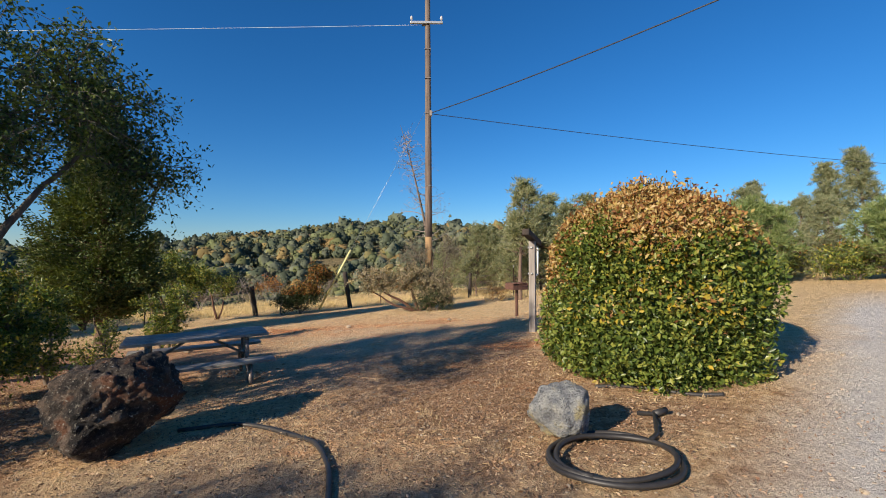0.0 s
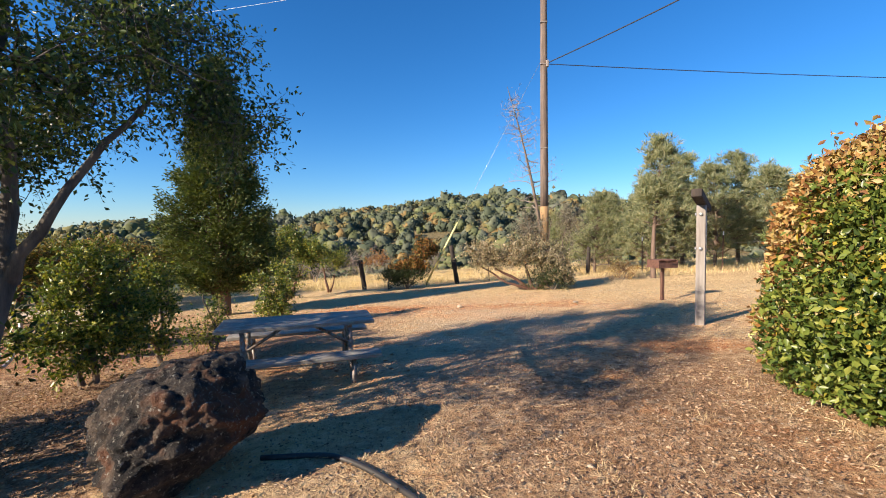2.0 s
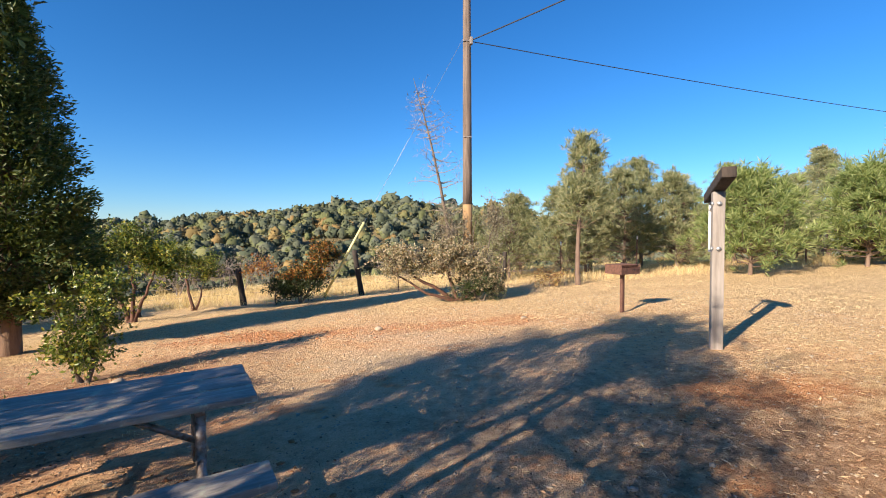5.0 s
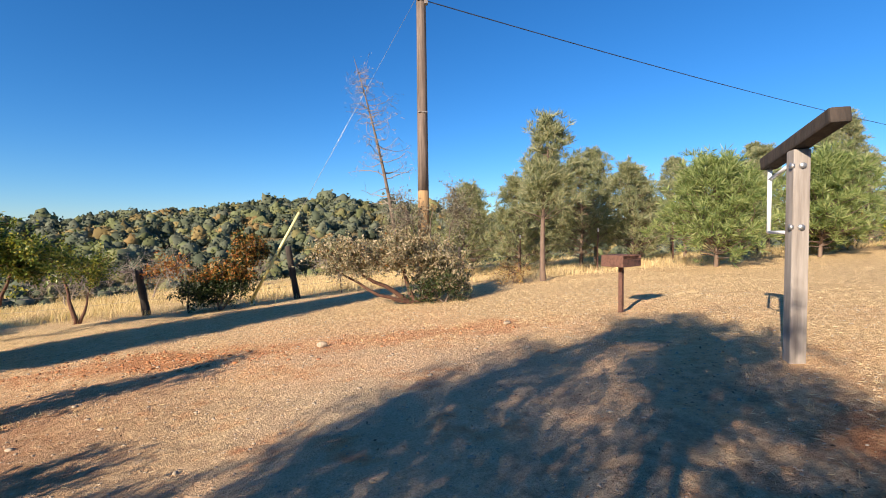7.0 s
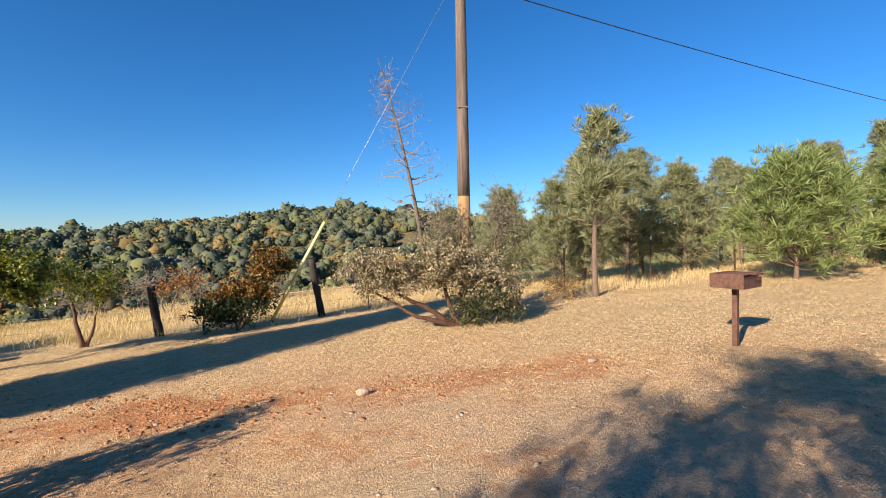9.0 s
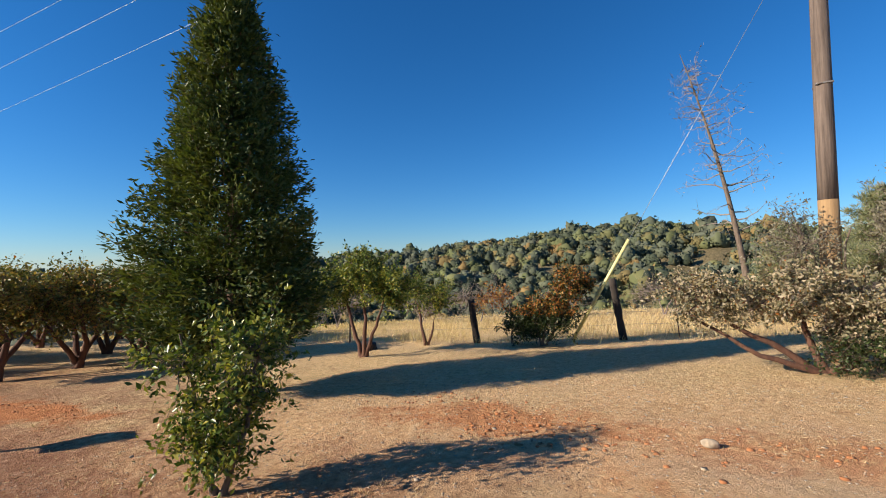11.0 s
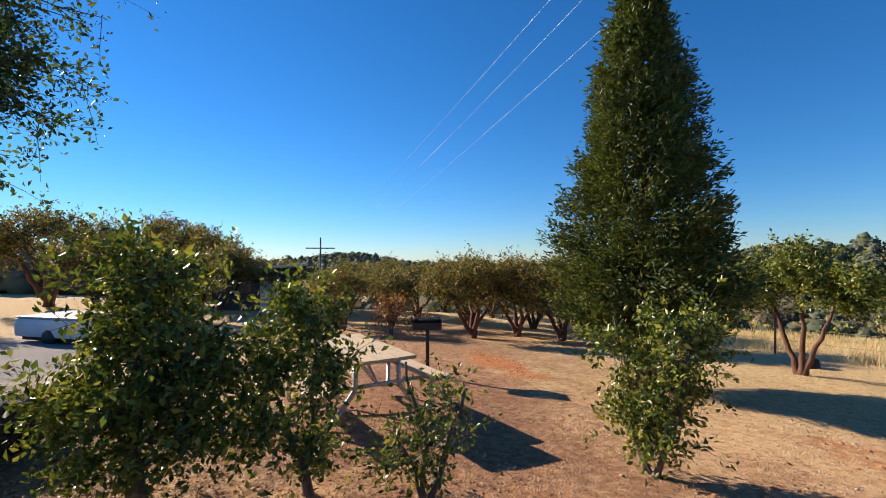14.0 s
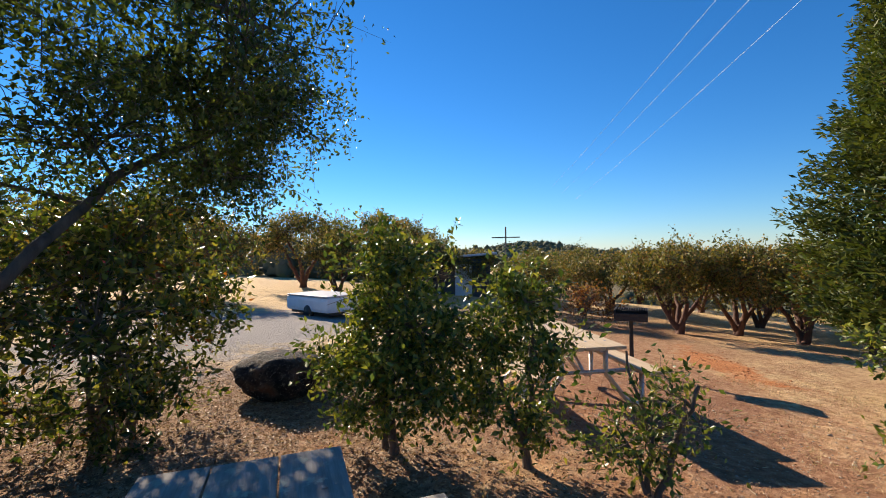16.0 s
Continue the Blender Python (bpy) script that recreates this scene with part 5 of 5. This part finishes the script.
# clipped hedge with dried top
def hedge():
    rng = np.random.default_rng(100)
    cx, cy = 4.35, 7.0
    ob = thing("hedge", on(cx, cy, -0.05), "rounded clipped hedge, green below with dried orange top", "hedge")
    n = 80000
    th = rng.uniform(0, 2 * np.pi, n)
    v = rng.uniform(0, 1, n)
    H = 2.45
    lump = np.array([1 + 0.15 * noise.noise((math.cos(a) * 1.6, math.sin(a) * 1.6, b * 3)) + 0.07 * noise.noise((math.cos(a) * 5, math.sin(a) * 5, b * 8)) + 0.05 * noise.noise((math.cos(a) * 12, math.sin(a) * 12, b * 19)) for a, b in zip(th, v)])
    prof = np.where(v < 0.16, 0.86 + 0.14 * np.sqrt(v / 0.16), np.clip(1 - np.clip((v - 0.16) / 0.84, 0, 1) ** 3.2, 0, 1) ** 0.5)
    depth = 1 - 0.32 * rng.uniform(0, 1, n) ** 1.5
    roof = rng.uniform(0, 1, n) < 0.32
    rad = np.where(roof, np.sqrt(rng.uniform(0, 1, n)) * 0.94, prof) * lump * depth
    edge = np.abs(rad)
    crest = np.array([noise.noise((e * math.cos(a) * 2.6, e * math.sin(a) * 2.6, 9.0)) for e, a in zip(edge, th)])
    z = np.where(roof, H * (1 - 0.38 * edge ** 2.6) * (0.9 + 0.6 * (lump - 1)) + 0.16 * crest + rng.normal(size=n) * 0.05, v * H * 0.93 + 0.06)
    P = np.stack([rad * 1.32 * np.cos(th), rad * 1.45 * np.sin(th), z], 1)
    out = unit(np.stack([np.cos(th), np.sin(th), np.where(roof, 1.5, 0.45)], 1))
    patch = np.array([noise.noise((p[0] * 1.1, p[1] * 1.1, p[2] * 1.3 + 4)) + 0.7 * noise.noise((p[0] * 3.5, p[1] * 3.5, p[2] * 3.5)) for p in P])
    up = P[:, 2] / H
    turned = np.clip(np.cos(th - 0.55), 0, 1)             # the side away from the sun has dried too
    west = np.exp(-((np.mod(th, 2 * np.pi) - 2.68) / 0.5) ** 2)     # and a strip of the west side
    dry = (0.55 * patch + 1.25 * west * (0.35 + up) + 0.22 * rng.normal(size=n) + 0.75 * turned * (0.4 + up) + 1.35 * np.clip((up - 0.60) / 0.36, 0, 1)) > 0.52
    yellow = ~dry & ((0.6 * patch + 0.3 * rng.normal(size=n) + 0.3 * np.clip(0.35 - up, 0, 1)) > 0.46)
    green = ~dry & ~yellow
    for nm, pick, mat, size, lab in (("green_foliage", green, M_HEDGE, 0.062, ""), ("yellow_foliage", yellow, M_HEDGEY, 0.06, "yellow-green leaves"), ("dried_foliage", dry, M_HEDGED, 0.058, "dried orange-brown leaves")):
        child(nm, leaf_mesh(nm, P[pick], rng, mat, size, aspect=0.54, heading=out[pick], follow=0.30, face=out[pick], facing=0.45), ob, lab)
    pl, tip = Pile(), []
    for k in range(230):
        a, r = rng.uniform(0, 2 * np.pi), math.sqrt(rng.uniform(0, 1))
        e = np.array([math.cos(a) * r * 1.2, math.sin(a) * r * 1.3, H * rng.uniform(0.75, 1.0) * (1 - 0.3 * r ** 2.6)])
        if k < 130:
            e[2] = H * (1 - 0.36 * r ** 2.6) * 0.93 + rng.uniform(0.02, 0.28)
            tip.append(e - np.array([0, 0, 0.08]) + rng.normal(size=(9, 3)) * np.array([0.05, 0.05, 0.09]))
        s = np.array([rng.normal() * 0.3, rng.normal() * 0.3, 0.0])
        pl.tube(curve_path(s, e, rng, 6, 0.06), np.linspace(0.014, 0.003, 6), 4)
    tagged(child("stem_tangle", pl.mesh("stem_tangle", M_TWIG), ob), kind="stuff")
    tagged(child("sprig_fringe", leaf_mesh("sprig_fringe", np.concatenate(tip), rng, M_HEDGED, 0.06), ob, "dry sprigs standing above the hedge"), kind="stuff")
    # added dark body: its colour stands in for shade deep between the leaves
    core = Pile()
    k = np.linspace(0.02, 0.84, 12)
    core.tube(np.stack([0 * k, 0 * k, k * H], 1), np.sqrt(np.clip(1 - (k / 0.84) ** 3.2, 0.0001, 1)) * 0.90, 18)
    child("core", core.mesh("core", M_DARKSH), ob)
    return ob


hedge()


# ---------------------------------------------------------------- stump, vehicles and shed far off
st = thing("tree_stump", on(-9.3, 19.6, -0.05), "low weathered tree stump in dry grass", "stump")
tube_part("stump", [(0, 0, 0), (0, 0, 0.12), (0.01, 0, 0.26)], [0.32, 0.26, 0.24], M_CHAR, st, sides=14)


def trailer(at, turn, size, label):
    ob = thing("white_trailer", at, label, "trailer", turn=turn)
    L, W, Hh = size
    part("body", box((L, W, Hh * 0.72), (0, 0, Hh * 0.28 + Hh * 0.36), 0.12), M_WHITE, ob)
    part("chassis", box((L * 0.9, W * 0.8, 0.12), (0, 0, Hh * 0.24), 0.02), M_BLACKST, ob)
    for sx in (0.1,):
        for sy in (-1, 1):
            wpart = tube_part("tyre", [(sx, sy * W * 0.42, 0.2), (sx, sy * (W * 0.42 + 0.12), 0.2)], 0.2, M_RUBBER, ob, sides=16)
    part("roof_rail", box((L * 0.96, W * 0.96, 0.05), (0, 0, Hh + 0.02), 0.02), M_ROOF, ob)
    return ob


trailer(on(-14.6, 2.2), 60, (2.3, 1.4, 0.66), "low white covered trailer parked behind shrubs")


def shed(at, turn):
    ob = thing("metal_shed", at, "dark shed with a pale corrugated metal roof", "shed", turn=turn)
    part("wall", box((6, 4, 2.3), (0, 0, 1.15), 0.03), M_SHED, ob)
    part("roof", box((6.8, 4.8, 0.10), (0, 0, 2.45), 0.02, (4, 0, 0)), M_ROOF, ob, "pale metal roof")
    for i in range(24):
        part("roof_rib", box((0.05, 4.8, 0.05), (-3.3 + i * 0.287, 0, 2.51), 0.01, (4, 0, 0)), M_ROOF, ob)
    part("door", box((0.06, 1.0, 2.0), (3.02, 0.4, 1.0), 0.01), M_WHITE, ob, "white door")
    part("window", box((0.06, 1.1, 0.8), (3.02, -1.1, 1.4), 0.01), M_GLASS, ob)


shed(on(-30.0, 4.6), 5)


# ---------------------------------------------------------------- what lies on the ground
def scatter(n, seed, area, density):
    rng = np.random.default_rng(seed)
    x, y = rng.uniform(area[0], area[1], n), rng.uniform(area[2], area[3], n)
    keep = rng.uniform(0, 1, n) < density(x, y)
    return x[keep], y[keep], rng


def straw_layer():
    def dens(x, y):
        d = np.clip(0.45 + 0.9 * patchy(x, y, 0.55, 2.0), 0.05, 1)
        d *= 1 - 0.93 * np.exp(-(((x + 0.5) / 4.2) ** 2 + ((y - 11.0) / 4.0) ** 2) ** 1.5)
        d *= 1 - 0.8 * np.exp(-(((x + 6.5) / 2.6) ** 2 + ((y - 10.0) / 1.8) ** 2))
        d *= np.where(x - y > -1.2 + 0.5 * patchy(x, y, 1.2, 5), 0.05, 1)
        return d
    x, y, rng = scatter(230000, 110, (-9, 9, 1.5, 20), dens)
    P = np.stack([x, y, lands(x, y) + 0.006 + rng.uniform(0, 0.012, len(x))], 1)
    flat = unit(np.stack([rng.normal(size=len(x)), rng.normal(size=len(x)), 0.22 * rng.normal(size=len(x))], 1))
    ob = new("straw", leaf_mesh("straw", P, rng, M_STRAW, 0.048, aspect=0.075, heading=flat, follow=0.9, fold=0.1, spread=0.6))
    tagged(ob, "loose pale straw strewn over the ground", "straw", kind="stuff")


def litter_layer():
    def dens(x, y):
        a = np.exp(-(((x + 4.7) / 2.4) ** 2 + ((y - 6.0) / 2.6) ** 2)) * 1.2
        b = 0.7 * np.exp(-(((x - 2.4) / 1.8) ** 2 + ((y - 6.6) / 2.0) ** 2))
        c = 0.45 * np.exp(-(((x - 0.8) / 3.0) ** 2 + ((y - 5.2) / 1.8) ** 2))
        return np.clip(a + b + c + 0.2 * patchy(x, y, 0.8, 9.0), 0, 1)
    x, y, rng = scatter(190000, 111, (-9, 6, 2, 13), dens)
    P = np.stack([x, y, lands(x, y) + 0.006 + rng.uniform(0, 0.02, len(x))], 1)
    flat = unit(np.stack([rng.normal(size=len(x)), rng.normal(size=len(x)), 0.3 * rng.normal(size=len(x))], 1))
    ob = new("leaf_litter", leaf_mesh("leaf_litter", P, rng, M_LITTER, 0.025, aspect=0.45, heading=flat, follow=0.85, fold=0.35, spread=0.4))
    tagged(ob, "fallen dry leaves lying under the oak", "leaf litter", kind="stuff")


def meadow():
    rng = np.random.default_rng(112)
    n = 230000
    x, y = rng.uniform(-34, 30, n), rng.uniform(16, 34, n)
    line = 21.3 + 0.9 * np.exp(-((x - 1) / 4) ** 2) + 0.6 * patchy(x, y, 0.3, 1) + np.where(x > 4, -0.6, 0)
    keep = y > line + rng.normal(size=n) * 0.35
    x, y = x[keep], y[keep]
    z = lands(x, y)
    h = rng.uniform(0.12, 0.34, len(x)) * (0.8 + 0.5 * patchy(x, y, 0.4, 6))
    P = np.stack([x, y, z - 0.02], 1)
    up = unit(np.stack([0.25 * rng.normal(size=len(x)) + 0.12, 0.25 * rng.normal(size=len(x)), np.ones(len(x))], 1))
    ob = new("dry_meadow_grass", leaf_mesh("dry_meadow_grass", P, rng, M_GRASS, h, aspect=0.035, heading=up, follow=0.94, fold=0.1))
    tagged(ob, "tall golden dry grass along the old fence", "grass", kind="stuff")


def tufts():
    rng = np.random.default_rng(113)
    x, y = rng.uniform(-10, 12, 1500), rng.uniform(4.5, 22, 1500)
    keep = patchy(x, y, 0.45, 3) > 0.05
    keep &= ~((np.abs(x - 0.2) < 2.2) & (y > 7) & (y < 12.5)) & (x - y < -1.5)
    x, y = x[keep], y[keep]
    X, Y = np.repeat(x, 26) + rng.normal(size=len(x) * 26) * 0.05, np.repeat(y, 26) + rng.normal(size=len(x) * 26) * 0.05
    P = np.stack([X, Y, lands(X, Y) - 0.01], 1)
    up = unit(np.stack([0.6 * rng.normal(size=len(X)), 0.6 * rng.normal(size=len(X)), np.ones(len(X))], 1))
    ob = new("short_dry_tufts", leaf_mesh("short_dry_tufts", P, rng, M_STRAW, 0.055, aspect=0.06, heading=up, follow=0.9, fold=0.1, spread=0.6))
    tagged(ob, "short dry grass tufts on trodden ground", "grass", kind="stuff")


def stones():
    rng = np.random.default_rng(114)
    x, y = rng.uniform(-7, 7, 14000), rng.uniform(1.5, 17, 14000)
    s = rng.uniform(0.004, 0.011, len(x)) * np.where(rng.uniform(size=len(x)) < 0.04, 2.2, 1)
    S = np.stack([s * rng.uniform(0.8, 1.6, len(x)), s, s * 0.6], 1)
    ob = new("loose_gravel", fast_mesh("loose_gravel", *clump_arrays(np.stack([x, y, lands(x, y) + s * 0.2], 1), S, rng, 1), M_STONE))
    tagged(ob, "loose small stones and gravel on bare soil", "gravel", kind="stuff")
    spots = [(-3.3, 14.2, 0.9, 0.45, 260), (-2.2, 13.6, 0.7, 0.3, 120), (-4.1, 14.8, 0.6, 0.3, 100), (0.6, 13.9, 1.2, 0.25, 120), (-10.3, 12.4, 0.9, 0.3, 120), (-1.4, 8.2, 0.5, 0.3, 60)]
    x = np.concatenate([cx + rng.normal(size=k) * a for cx, cy, a, b, k in spots])
    y = np.concatenate([cy + rng.normal(size=k) * b for cx, cy, a, b, k in spots])
    s = 0.006 + 0.022 * rng.uniform(0, 1, len(x)) ** 3
    S = np.stack([s * 1.3, s, s * 0.7], 1)
    ob = new("dirt_clods", fast_mesh("dirt_clods", *clump_arrays(np.stack([x, y, lands(x, y) + s * 0.2], 1), S, rng, 1), M_CLOD))
    tagged(ob, "red clods of freshly turned earth", "earth", kind="stuff")


straw_layer()
litter_layer()
meadow()
tufts()
stones()
